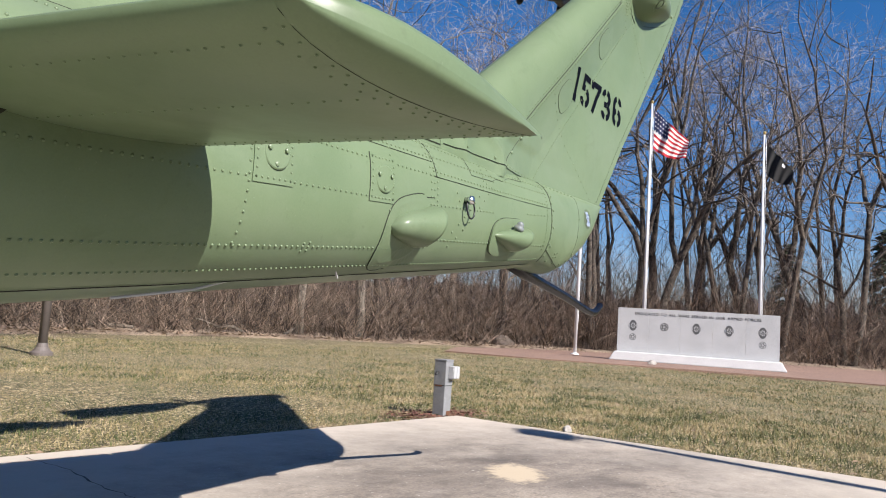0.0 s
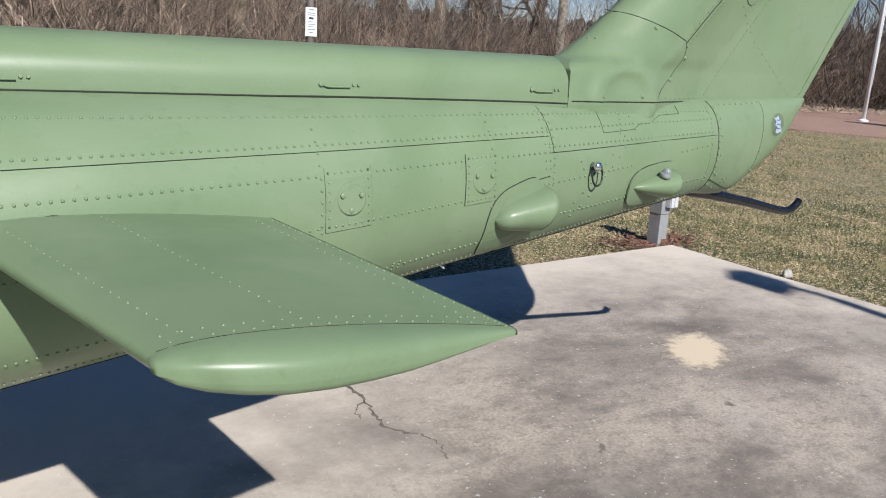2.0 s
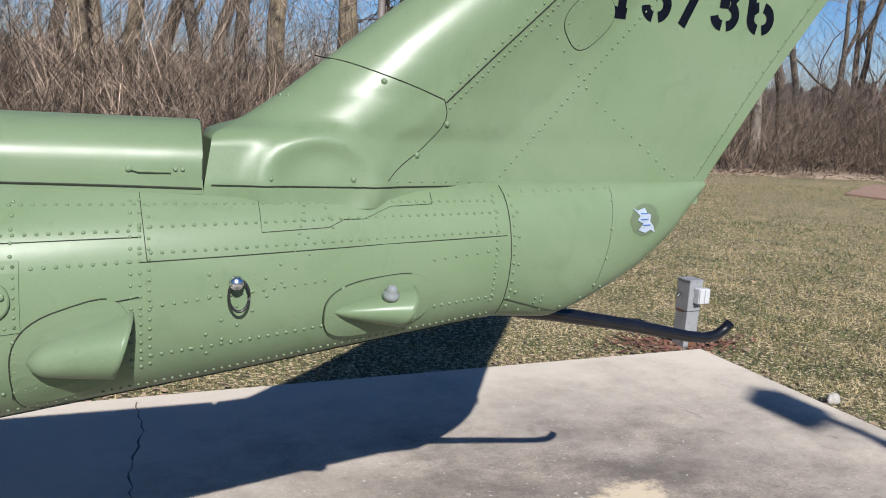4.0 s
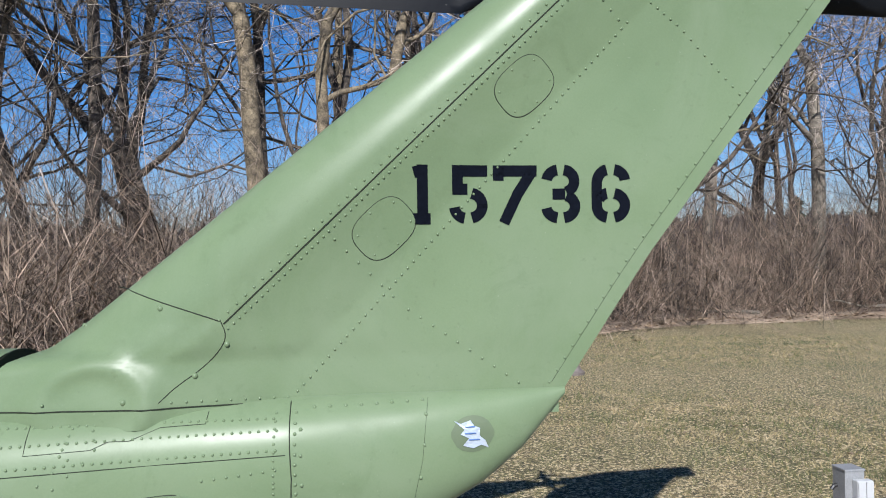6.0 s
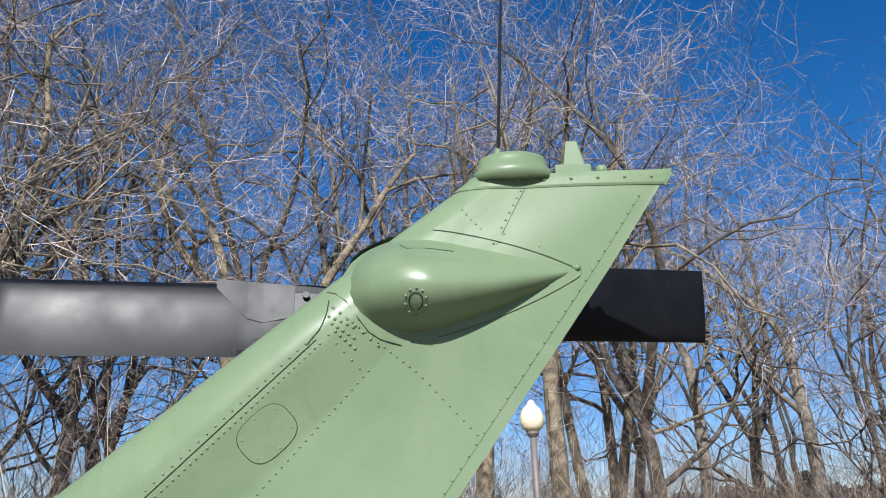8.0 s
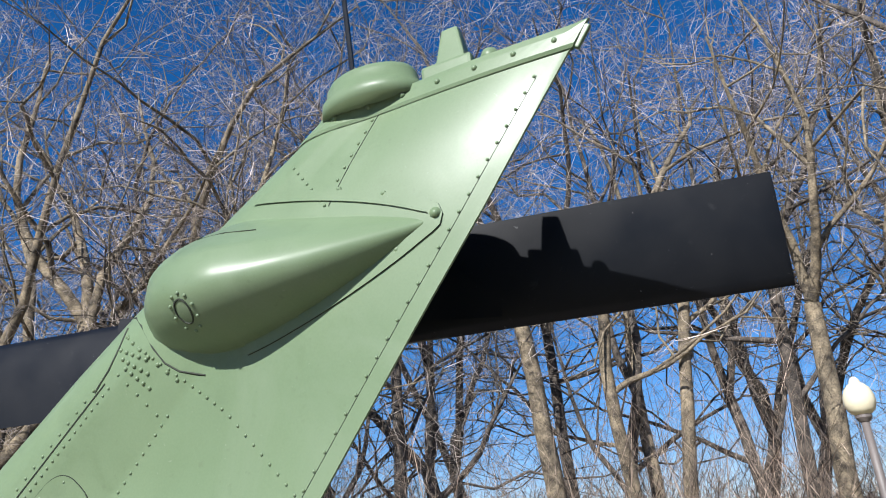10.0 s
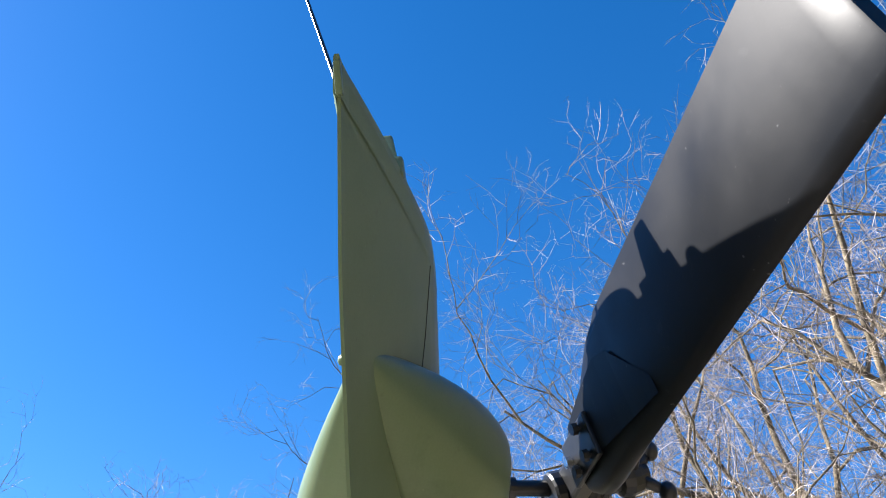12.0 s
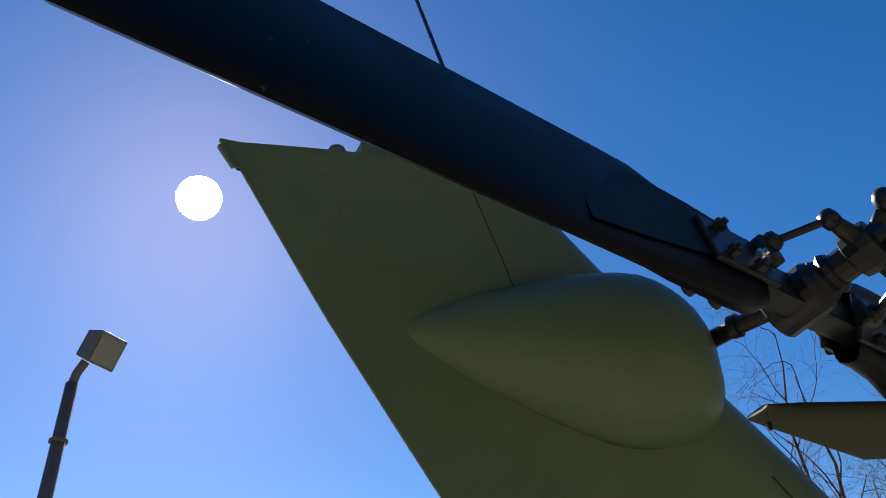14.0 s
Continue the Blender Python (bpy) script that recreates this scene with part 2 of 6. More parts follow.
def ground_material():
    """Dormant lawn: straw, green and bare brown in patches, flecked with dark and pale blades and painted shade between
    them.
    """
    m = material("lawn", (0.2797, 0.2098, 0.1003), 0.95, vary=0.0, fine=0.35, fine_scale=30, bump=1.0, bump_scale=45)
    n, l = m.node_tree.nodes, m.node_tree.links
    p = n["Principled BSDF"]
    base = p.inputs["Base Color"].links[0].from_socket
    v = n.new("ShaderNodeTexCoord").outputs["Object"]
    base = layered(m, base, v, 0.9, 8, 0.44, 0.60, 0.80, (0.098, 0.112, 0.034), 0.5, 0.62)
    base = layered(m, base, v, 3.2, 7, 0.50, 0.66, 0.6, (0.128, 0.082, 0.042), 0.4, 0.65)
    base = layered(m, base, v, 0.35, 6, 0.50, 0.66, 0.5, (0.3162, 0.2432, 0.1277), 0.5, 0.6)
    base = layered(m, base, v, 9.0, 8, 0.49, 0.60, 0.6, (0.0973, 0.0778, 0.0334), 0.5, 0.72)
    base = layered(m, base, v, 17.0, 6, 0.46, 0.54, 0.85, (0.060, 0.060, 0.020), 0.3, 0.72)
    # darkest flecks: self-shadow between the blades, put into the colour
    base = layered(m, base, v, 30.0, 5, 0.47, 0.53, 0.95, (0.034, 0.030, 0.013), 0.3, 0.7)
    base = layered(m, base, v, 34.0, 4, 0.53, 0.58, 0.95, (0.50, 0.405, 0.245), 0.0, 0.65)
    l.new(base, p.inputs["Base Color"])
    return m


def concrete_material():
    """Weathered slab: pale grey, dark stain fields drawn out along x, speckle and a tan scorch patch."""
    m = material("concrete", (0.325, 0.275, 0.222), 0.88, vary=0.0, fine=0.22, fine_scale=60, bump=0.18, bump_scale=90)
    nt = m.node_tree
    n, l = nt.nodes, nt.links
    p = n["Principled BSDF"]
    base = p.inputs["Base Color"].links[0].from_socket
    tc = n.new("ShaderNodeTexCoord")

    v = tc.outputs["Object"]
    drawn = n.new("ShaderNodeMapping")
    drawn.inputs["Rotation"].default_value = (0, 0, radians(28))
    drawn.inputs["Scale"].default_value = (0.65, 1.15, 1)
    l.new(v, drawn.inputs["Vector"])
    base = layered(m, base, drawn.outputs[0], 0.62, 12, 0.40, 0.60, 0.88, (0.105, 0.088, 0.074), 0.35, 0.64)
    base = layered(m, base, drawn.outputs[0], 2.2, 12, 0.47, 0.63, 0.62, (0.074, 0.062, 0.054), 0.2, 0.72)
    base = layered(m, base, v, 1.3, 9, 0.54, 0.72, 0.5, (0.40, 0.355, 0.305), 0.4, 0.70)
    base = layered(m, base, v, 14.0, 10, 0.50, 0.62, 0.5, (0.1034, 0.0882, 0.076), 0.0, 0.78)
    base = layered(m, base, v, 85.0, 4, 0.56, 0.66, 0.4, (0.0912, 0.079, 0.0699), 0.0, 0.7)
    base = layered(m, base, v, 34.0, 3, 0.66, 0.71, 0.7, (0.4499, 0.4195, 0.377))
    base = layered(m, base, v, 4.5, 3, 0.71, 0.745, 0.75, (0.073, 0.0578, 0.0456), 0.6)
    # cleaner, paler concrete away from the oil-stained middle
    drift = n.new("ShaderNodeTexNoise")
    drift.inputs["Scale"].default_value, drift.inputs["Detail"].default_value, drift.inputs["Roughness"].default_value = 2.4, 11, 0.7
    l.new(v, drift.inputs["Vector"])
    field = n.new("ShaderNodeMapping")
    field.vector_type = "TEXTURE"
    field.inputs["Location"].default_value = (1.0, 0.05, 0)
    field.inputs["Rotation"].default_value = (0, 0, radians(25))
    field.inputs["Scale"].default_value = (2.1, 1.25, 1)
    l.new(v, field.inputs["Vector"])
    away = n.new("ShaderNodeVectorMath")
    away.operation = "LENGTH"
    l.new(field.outputs[0], away.inputs[0])
    ragged = n.new("ShaderNodeMath")
    ragged.operation = "MULTIPLY_ADD"
    ragged.inputs[1].default_value = 1.6
    l.new(drift.outputs[0], ragged.inputs[0])
    l.new(away.outputs[1], ragged.inputs[2])
    clean = n.new("ShaderNodeMapRange")
    clean.inputs[1].default_value, clean.inputs[2].default_value, clean.inputs[4].default_value = 1.45, 2.5, 0.80
    l.new(ragged.outputs[0], clean.inputs[0])
    pale = n.new("ShaderNodeMix")
    pale.data_type = "RGBA"
    l.new(clean.outputs[0], pale.inputs[0])
    l.new(base, pale.inputs[6])
    pale.inputs[7].default_value = (0.540, 0.475, 0.395, 1)
    base = pale.outputs[2]
    # tan patch with a ragged, speckled edge
    warp = n.new("ShaderNodeTexNoise")
    warp.inputs["Scale"].default_value, warp.inputs["Detail"].default_value, warp.inputs["Roughness"].default_value = 16, 10, 0.72
    l.new(v, warp.inputs["Vector"])
    oval = n.new("ShaderNodeMapping")
    oval.vector_type = "TEXTURE"
    oval.inputs["Location"].default_value = (1.655, 0.60, 0)
    oval.inputs["Rotation"].default_value = (0, 0, radians(38))
    oval.inputs["Scale"].default_value = (0.33, 0.19, 1)
    l.new(v, oval.inputs["Vector"])
    far = n.new("ShaderNodeVectorMath")
    far.operation = "LENGTH"
    l.new(oval.outputs[0], far.inputs[0])
    rough = n.new("ShaderNodeMath")
    rough.operation = "MULTIPLY_ADD"
    rough.inputs[1].default_value = 1.5
    l.new(warp.outputs[0], rough.inputs[0])
    l.new(far.outputs[1], rough.inputs[2])
    r = n.new("ShaderNodeMapRange")
    r.inputs[1].default_value, r.inputs[2].default_value, r.inputs[4].default_value = 1.72, 1.38, 0.92
    l.new(rough.outputs[0], r.inputs[0])
    x = n.new("ShaderNodeMix")
    x.data_type = "RGBA"
    l.new(r.outputs[0], x.inputs[0])
    l.new(base, x.inputs[6])
    x.inputs[7].default_value = (0.52, 0.425, 0.30, 1)
    l.new(x.outputs[2], p.inputs["Base Color"])
    return m


LAWN, CONCRETE = ground_material(), concrete_material()


# ---- small builders ----
def mesh_of(name, verts, faces, mat, smooth=False):
    me = bpy.data.meshes.new(name)
    me.from_pydata([tuple(v) for v in verts], [], [tuple(f) for f in faces])
    me.materials.append(mat)
    if smooth:
        me.polygons.foreach_set("use_smooth", [True] * len(me.polygons))
    me.update()
    return me


def part(name, geo, mat, parent=None, label="", smooth=False):
    """Link a bmesh, or a pair of vertex and face lists, as one mesh object under parent."""
    if isinstance(geo, bmesh.types.BMesh):
        bmesh.ops.recalc_face_normals(geo, faces=geo.faces)
        me = bpy.data.meshes.new(name)
        for f in geo.faces:
            f.smooth = smooth
        geo.to_mesh(me)
        geo.free()
        me.materials.append(mat)
    else:
        me = mesh_of(name, geo[0], geo[1], mat, smooth)
    ob = new(name, me)
    if parent:
        ob.parent = parent
    if label:
        ob["label"] = label
    return ob


def thing(name, label, category, group="", kind=""):
    return tagged(new(name), label, category, group, kind)


def tube(path, radii, sides=8, cap=True):
    """A pipe along a path: vertices and faces."""
    path = [Vector(p) for p in path]
    radii = [radii] * len(path) if isinstance(radii, (int, float)) else radii
    verts, faces = [], []
    side = None
    for i, p in enumerate(path):
        d = (path[min(i + 1, len(path) - 1)] - path[max(i - 1, 0)]).normalized()
        if side is None:
            side = d.cross(Vector((0.3, 0.2, 1)) if abs(d.z) < 0.9 else Vector((1, 0, 0))).normalized()
        side = (side - d * side.dot(d)).normalized()
        up = d.cross(side)
        for k in range(sides):
            a = 2 * math.pi * k / sides
            verts.append(p + (side * math.cos(a) + up * math.sin(a)) * radii[i])
    for i in range(len(path) - 1):
        for k in range(sides):
            a, b = i * sides + k, i * sides + (k + 1) % sides
            faces.append((a, b, b + sides, a + sides))
    if cap:
        faces.append(tuple(range(sides - 1, -1, -1)))
        faces.append(tuple(range((len(path) - 1) * sides, len(path) * sides)))
    return verts, faces


def lathe(profile, centre, axis=(0, 0, 1), sides=20):
    """Turn a profile of (radius, height) about an axis through centre."""
    rot = Vector((0, 0, 1)).rotation_difference(Vector(axis)).to_matrix()
    verts, faces = [], []
    for r, h in profile:
        for k in range(sides):
            a = 2 * math.pi * k / sides
            verts.append(Vector(centre) + rot @ Vector((r * math.cos(a), r * math.sin(a), h)))
    for i in range(len(profile) - 1):
        for k in range(sides):
            a, b = i * sides + k, i * sides + (k + 1) % sides
            faces.append((a, b, b + sides, a + sides))
    faces.append(tuple(range(sides - 1, -1, -1)))
    faces.append(tuple(range((len(profile) - 1) * sides, len(profile) * sides)))
    return verts, faces


def box(m, size, bevel=0.004, taper=1.0):
    """A bevelled block of the given size in pose m, its base narrowed or widened at the top by taper."""
    b = bmesh.new()
    bmesh.ops.create_cube(b, size=1)
    for v in b.verts:
        k = taper if v.co.z > 0 else 1
        v.co = Vector((v.co.x * size[0] * k, v.co.y * size[1] * k, v.co.z * size[2]))
    if bevel:
        bmesh.ops.bevel(b, geom=b.edges[:], offset=bevel, segments=2, affect="EDGES", profile=0.6)
    bmesh.ops.transform(b, matrix=m, verts=b.verts)
    return b


def joined(*geos):
    verts, faces = [], []
    for v, f in geos:
        n = len(verts)
        verts += list(v)
        faces += [tuple(i + n for i in q) for q in f]
    return verts, faces


def sheet(rows, close=False):
    """A grid of points as vertices and quads."""
    n = len(rows[0])
    verts = [p for r in rows for p in r]
    faces = []
    for i in range(len(rows) - 1):
        for k in range(n if close else n - 1):
            a, b = i * n + k, i * n + (k + 1) % n
            faces.append((a, b, b + n, a + n))
    return verts, faces


def lerp(x, pairs):
    """Piecewise linear through pairs."""
    if x <= pairs[0][0]:
        return pairs[0][1]
    for (a, p), (b, q) in zip(pairs, pairs[1:]):
        if x <= b:
            return p + (q - p) * (x - a) / (b - a)
    return pairs[-1][1]


# ---- the helicopter: boom and fin shapes ----
def boom_width(x):
    return lerp(x, [(-5.0, 0.62), (-3.0, 0.53), (-1.0, 0.352), (-0.66, 0.305), (-0.12, 0.245), (0.26, 0.196), (0.58, 0.170),
                    (0.9, 0.118), (1.06, 0.085), (1.2, 0.05), (1.31, 0.016)])


def boom_low(x):
    return lerp(x, [(-5.0, 0.42), (-1.22, 0.885), (0.0, 1.045), (0.6, 1.130), (0.78, 1.118), (0.86, 1.142), (0.97, 1.192),
                    (1.09, 1.258), (1.2, 1.348), (1.27, 1.43), (1.32, 1.49)])


BOOM_TOP = 1.508
BOOM_Y = -0.03


def fin_mid(x, z):
    """The fin's middle surface: a little askew, and cambered to starboard towards the top."""
    front, back = fin_edges(z)
    f = max(0.0, min(1.0, (x - front) / (back - front)))
    lean = lerp(z, [(1.45, -0.032), (1.65, -0.032), (2.05, -0.024), (2.6, -0.004), (3.1, 0.022)])
    camber = lerp(z, [(2.1, 0.0), (2.75, 0.012), (3.1, 0.055)])
    tail = lerp(z, [(1.6, 0.0), (2.5, -0.012), (2.85, -0.010), (3.1, 0.0)]) * max(0.0, 2 * f - 1)
    return lean + tail + camber * lerp(f, [(0.0, 0.75), (0.12, 0.95), (0.22, 1.03), (0.3, 1.05), (0.38, 0.97), (1.0, 0.0)])


def boom_at(x, u, side=-1):
    """The boom's skin at station x, u from 0 on top to 1 underneath, on one side: place and normal."""
    w, low = boom_width(x), boom_low(x)
    h, mid = (BOOM_TOP - low) / 2, (BOOM_TOP + low) / 2

    def point(v):
        s = 1 - 2 * v
        return Vector((x, BOOM_Y + side * w * max(0.0, 1 - abs(s) ** 2.4) ** (1 / 2.4), mid + h * s))

    a, b = point(max(0.0, u - 0.01)), point(min(1.0, u + 0.01))
    t = (b - a).normalized()
    n = Vector((0, t.z * side, -t.y * side)) * -1
    if n.y * side < 0:
        n = -n
    return point(u), n.normalized()


def fin_edges(z):
    front = lerp(z, [(1.49, -0.165), (1.60, -0.145), (1.635, -0.065), (1.70, 0.03), (1.787, 0.14), (2.773, 1.394), (3.13, 1.850)])
    back = lerp(z, [(1.481, 1.302), (1.854, 1.553), (2.787, 2.266), (3.13, 2.511)])
    return front, back


def fin_half(x, z):
    """Half of the fin's thickness at (x, z)."""
    front, back = fin_edges(z)
    thick = lerp(z, [(1.49, 0.160), (1.60, 0.135), (1.70, 0.117), (1.80, 0.110), (2.6, 0.102), (3.12, 0.058)])
    f = (x - front) / (back - front)
    if f < -0.02 or f >= 1:
        return 0.003
    f = max(f, 0.0)
    # a soft arched swelling at the root
    reach = math.hypot((x - 0.10) / 0.185, (z - 1.495) / 0.140)
    swell = 0.014 * math.exp(-((reach - 0.72) / 0.17) ** 2) if z < 1.72 and reach < 1.3 else 0.0
    if f < 0.2:
        rise = max(0.0, min(1.0, (z - 1.5) / 0.125)) ** 1.333
        nose = min(thick, 0.163 * (1 - rise * rise) ** 0.4)
        return max(0.006, nose + (thick - nose) * math.sqrt(1 - ((0.2 - f) / 0.2) ** 2)) + swell
    low = lerp(f, [(0.2, 1.0), (0.27, 0.94), (0.36, 0.70), (0.48, 0.43), (0.63, 0.27), (1.0, 0.028)])
    u = (f - 0.2) / 0.8
    high = 1 - 0.30 * u - 0.672 * u * u
    return thick * (low + (high - low) * max(0.0, min(1.0, (z - 2.35) / 0.6))) + swell


def fin_at(x, z, side=-1):
    y = fin_half(x, z)
    gx = (fin_half(x + 0.01, z) - fin_half(x - 0.01, z)) / 0.02
    gz = (fin_half(x, z + 0.01) - fin_half(x, z - 0.01)) / 0.02
    return Vector((x, fin_mid(x, z) + side * y, z)), Vector((-gx, side, -gz)).normalized()


helicopter = thing("helicopter", "sage green painted attack helicopter on display, black tail rotor", "helicopter")

# boom skin
rows = []
for x in np.concatenate([np.linspace(-5.0, 0.5, 34), np.linspace(0.58, 1.318, 26)]):
    ring = [boom_at(x, u)[0] for u in (1 - np.cos(np.linspace(0, math.pi, 23))) / 2]
    other = [Vector((p.x, 2 * BOOM_Y - p.y, p.z)) for p in ring[-2:0:-1]]
    rows.append(ring + other)
boom = part("tail_boom", sheet(rows, True), GREEN, helicopter, smooth=True)

# drive shaft cover along the top, bedded into the boom's upper skin
def cover_foot(x):
    w, low = boom_width(x), boom_low(x)
    s = (1 - (0.163 / w) ** 2.4) ** (1 / 2.4)
    return (BOOM_TOP + low) / 2 + (BOOM_TOP - low) / 2 * s + lerp(x, [(-1.2, 0.0), (-0.17, 0.013)])


rows = []
for x in np.linspace(-5.0, -0.168, 40):
    dent = 0.005 * math.exp(-((x + 1.25) / 0.12) ** 2) + 0.002 * noise.noise((x * 3, 0, 0))
    foot = cover_foot(x) - 0.012
    rows.append([Vector((x, BOOM_Y - 0.163, foot))] + [Vector((x, BOOM_Y + math.copysign(0.163 * abs(math.cos(a)) ** 0.8, -math.cos(a)),
                1.500 + (0.125 - dent * (1 if a < 1.3 else 0)) * math.sin(a) ** 0.75)) for a in np.linspace(0.02, math.pi - 0.02, 21)] + [Vector((x, BOOM_Y + 0.163, foot))])
cover = part("shaft_cover", sheet(rows), GREEN, helicopter, smooth=True)
part("cover_end", (rows[-1], [tuple(range(len(rows[-1])))]), SEAM, cover)
for side in (-1, 1):
    part("cover_gap", tube([(x, BOOM_Y + side * 0.1645, cover_foot(x) + 0.001) for x in np.linspace(-5.0, -0.17, 30)], 0.0022, 5), SEAM, cover)
part("cover_gap", tube([(-0.168, BOOM_Y - 0.1635 * math.cos(a), 1.497 + 0.128 * math.sin(a) ** 0.75) for a in np.linspace(0.01, math.pi - 0.01, 17)], 0.0022, 5), SEAM, cover)
for x in (-1.78, -0.98, -0.27):
    part("latch", joined(tube([(x - 0.05, -0.197, 1.522), (x - 0.03, -0.198, 1.516), (x + 0.035, -0.197, 1.516)], 0.0022, 6),
                 lathe([(0.007, 0), (0.007, 0.004), (0.003, 0.006)], (x - 0.05, -0.193, 1.522), (0, -1, 0.2), 8),
                 lathe([(0.005, 0), (0.004, 0.004)], (x + 0.045, -0.193, 1.522), (0, -1, 0.2), 7),
                 lathe([(0.005, 0), (0.004, 0.004)], (x + 0.06, -0.193, 1.522), (0, -1, 0.2), 7)), GREEN, cover)

# fin skin
rows = []
for z in np.concatenate([np.linspace(1.44, 1.80, 34), np.linspace(1.83, 3.085, 40)]):
    front, back = fin_edges(z)
    fs = np.concatenate([(1 - np.cos(np.linspace(0, math.pi / 2, 17))) * 0.2, np.linspace(0.215, 1.0, 60)])
    port = [Vector((front + f * (back - front), fin_mid(front + f * (back - front), z) - fin_half(front + f * (back - front), z), z)) for f in fs]
    rows.append(port + [Vector((p.x, 2 * fin_mid(p.x, z) - p.y, p.z)) for p in port[::-1]])
fin = part("tail_fin", sheet(rows, True), GREEN, helicopter, smooth=True)
fin.data.set_sharp_from_angle(angle=radians(50))
# cap strip along the top
rows = []
for k, z in enumerate((3.070, 3.078, 3.108, 3.124, 3.128)):
    grow_by = (0.002, 0.006, 0.006, 0.003, -0.03)[k]
    front, back = fin_edges(z)
    front, back = front - 0.004, back + 0.006
    fs = np.concatenate([(1 - np.cos(np.linspace(0, math.pi / 2, 7))) * 0.2, np.linspace(0.25, 1.0, 16)])
    port = [Vector((front + f * (back - front), fin_mid(front + f * (back - front), z) - max(0.004, fin_half(front + 0.004 + f * (back - front - 0.01), min(z, 3.12)) + grow_by), z)) for f in fs]
    rows.append(port + [Vector((p.x, 2 * fin_mid(p.x, z) - p.y - max(0.0, grow_by - 0.001), p.z)) for p in port[::-1]])
cap_geo = sheet(rows, True)
n = len(rows[0])
cap_geo[1].append(tuple(range((len(rows) - 1) * n, len(rows) * n)))
fin_cap = part("fin_cap", cap_geo, GREEN, helicopter, smooth=False)


def dome_at(p, n, r=0.0058, tall=0.0048, sides=7):
    q = Vector((0, 0, 1)).rotation_difference(n).to_matrix()
    v = []
    for rr, hh in ((1.0, -0.1), (0.78, 0.62)):
        v += [p + q @ Vector((r * rr * math.cos(2 * math.pi * k / sides), r * rr * math.sin(2 * math.pi * k / sides), tall * hh)) for k in range(sides)]
    v.append(p + n * tall)
    f = [(k, (k + 1) % sides, sides + (k + 1) % sides, sides + k) for k in range(sides)]
    f += [(sides + k, sides + (k + 1) % sides, 2 * sides) for k in range(sides)]
    return v, f


RIVETS = []


def rivets(places, parent, r=0.0042, name="rivet_row"):
    RIVETS.extend((p, n, r, parent) for p, n in places)


def stations(a, b, pitch):
    n = max(2, int(round((Vector(b) - Vector(a)).length / pitch)) + 1)
    return [tuple(Vector(a).lerp(Vector(b), k / (n - 1))) for k in range(n)]


def boom_row(x0, u0, x1, u1, pitch=0.027, r=0.0042, skip=()):
    n = max(2, int(abs(x1 - x0) / pitch) + 1) if abs(x1 - x0) > 0.05 else max(2, int(abs(u1 - u0) * 0.75 / pitch) + 1)
    out = []
    for k in range(n):
        x, u = x0 + (x1 - x0) * k / (n - 1), u0 + (u1 - u0) * k / (n - 1)
        if not any(a < x < b for a, b in skip):
            out.append(boom_at(x, u))
    rivets(out, boom, r)


def boom_u(x, z):
    return (BOOM_TOP - z) / (BOOM_TOP - boom_low(x))


# rivet lines along the boom
PAN_A, PAN_B = (-1.104, -0.955), (-0.648, -0.513)
boom_row(-2.6, 0.075, 0.55, 0.13, 0.021)
boom_row(-2.6, 0.188, -0.30, 0.212, 0.021)
boom_row(-0.30, 0.20, 0.56, 0.20, 0.022)
boom_row(-0.30, 0.300, 0.56, 0.318, 0.022)
boom_row(-2.6, 0.305, -0.30, 0.330, 0.022, skip=(PAN_A, PAN_B))
boom_row(-2.6, 0.53, -0.56, 0.53, 0.023, skip=(PAN_A, PAN_B))
boom_row(-0.28, 0.52, 0.10, 0.50, 0.023)
boom_row(0.38, 0.46, 0.56, 0.44, 0.03)
boom_row(-2.6, 0.80, -0.40, 0.80, 0.020)
boom_row(-2.6, 0.895, 0.56, 0.90, 0.018)
boom_row(-0.28, 0.74, 0.56, 0.76, 0.021)
for x in (-2.2, -1.106, -0.535, -0.30, -0.318, 0.555):
    boom_row(x, 0.10, x, 0.28, 0.03)
    boom_row(x, 0.33, x, 0.52, 0.03)
    boom_row(x, 0.55, x, 0.79, 0.03)
boom_row(-0.282, 0.12, -0.282, 0.78, 0.03)
boom_row(0.605, 0.10, 0.612, 0.86, 0.045, 0.0050)
boom_row(0.06, 0.28, -0.20, 0.74, 0.030)
boom_row(0.095, 0.30, -0.165, 0.78, 0.030)
boom_row(0.06, 0.10, 0.04, 0.26, 0.022)
boom_row(0.10, 0.10, 0.12, 0.24, 0.03)
# tail cone fasteners
boom_row(0.65, 0.075, 0.93, 0.06, 0.04, 0.0055)
for x, u in ((0.94, 0.16), (0.935, 0.38), (0.925, 0.62), (0.90, 0.82), (0.62, 0.20), (0.622, 0.36), (0.625, 0.55), (0.628, 0.75)):
    rivets([boom_at(x, u)], boom, 0.0055, "bolt_head")
boom_row(0.66, 0.90, 0.93, 0.88, 0.06, 0.005)


def boom_line(pairs, r=0.0018, name="seam"):
    pts = []
    for (x0, u0), (x1, u1) in zip(pairs, pairs[1:]):
        n = max(2, int(max(abs(x1 - x0), abs(u1 - u0) * 0.6) / 0.03))
        for k in range(n):
            p, nn = boom_at(x0 + (x1 - x0) * k / n, u0 + (u1 - u0) * k / n)
            pts.append(p + nn * 0.0010)
    p, nn = boom_at(*pairs[-1])
    pts.append(p + nn * 0.0010)
    part(name, tube(pts, r * 0.55, 4), SEAM, boom)


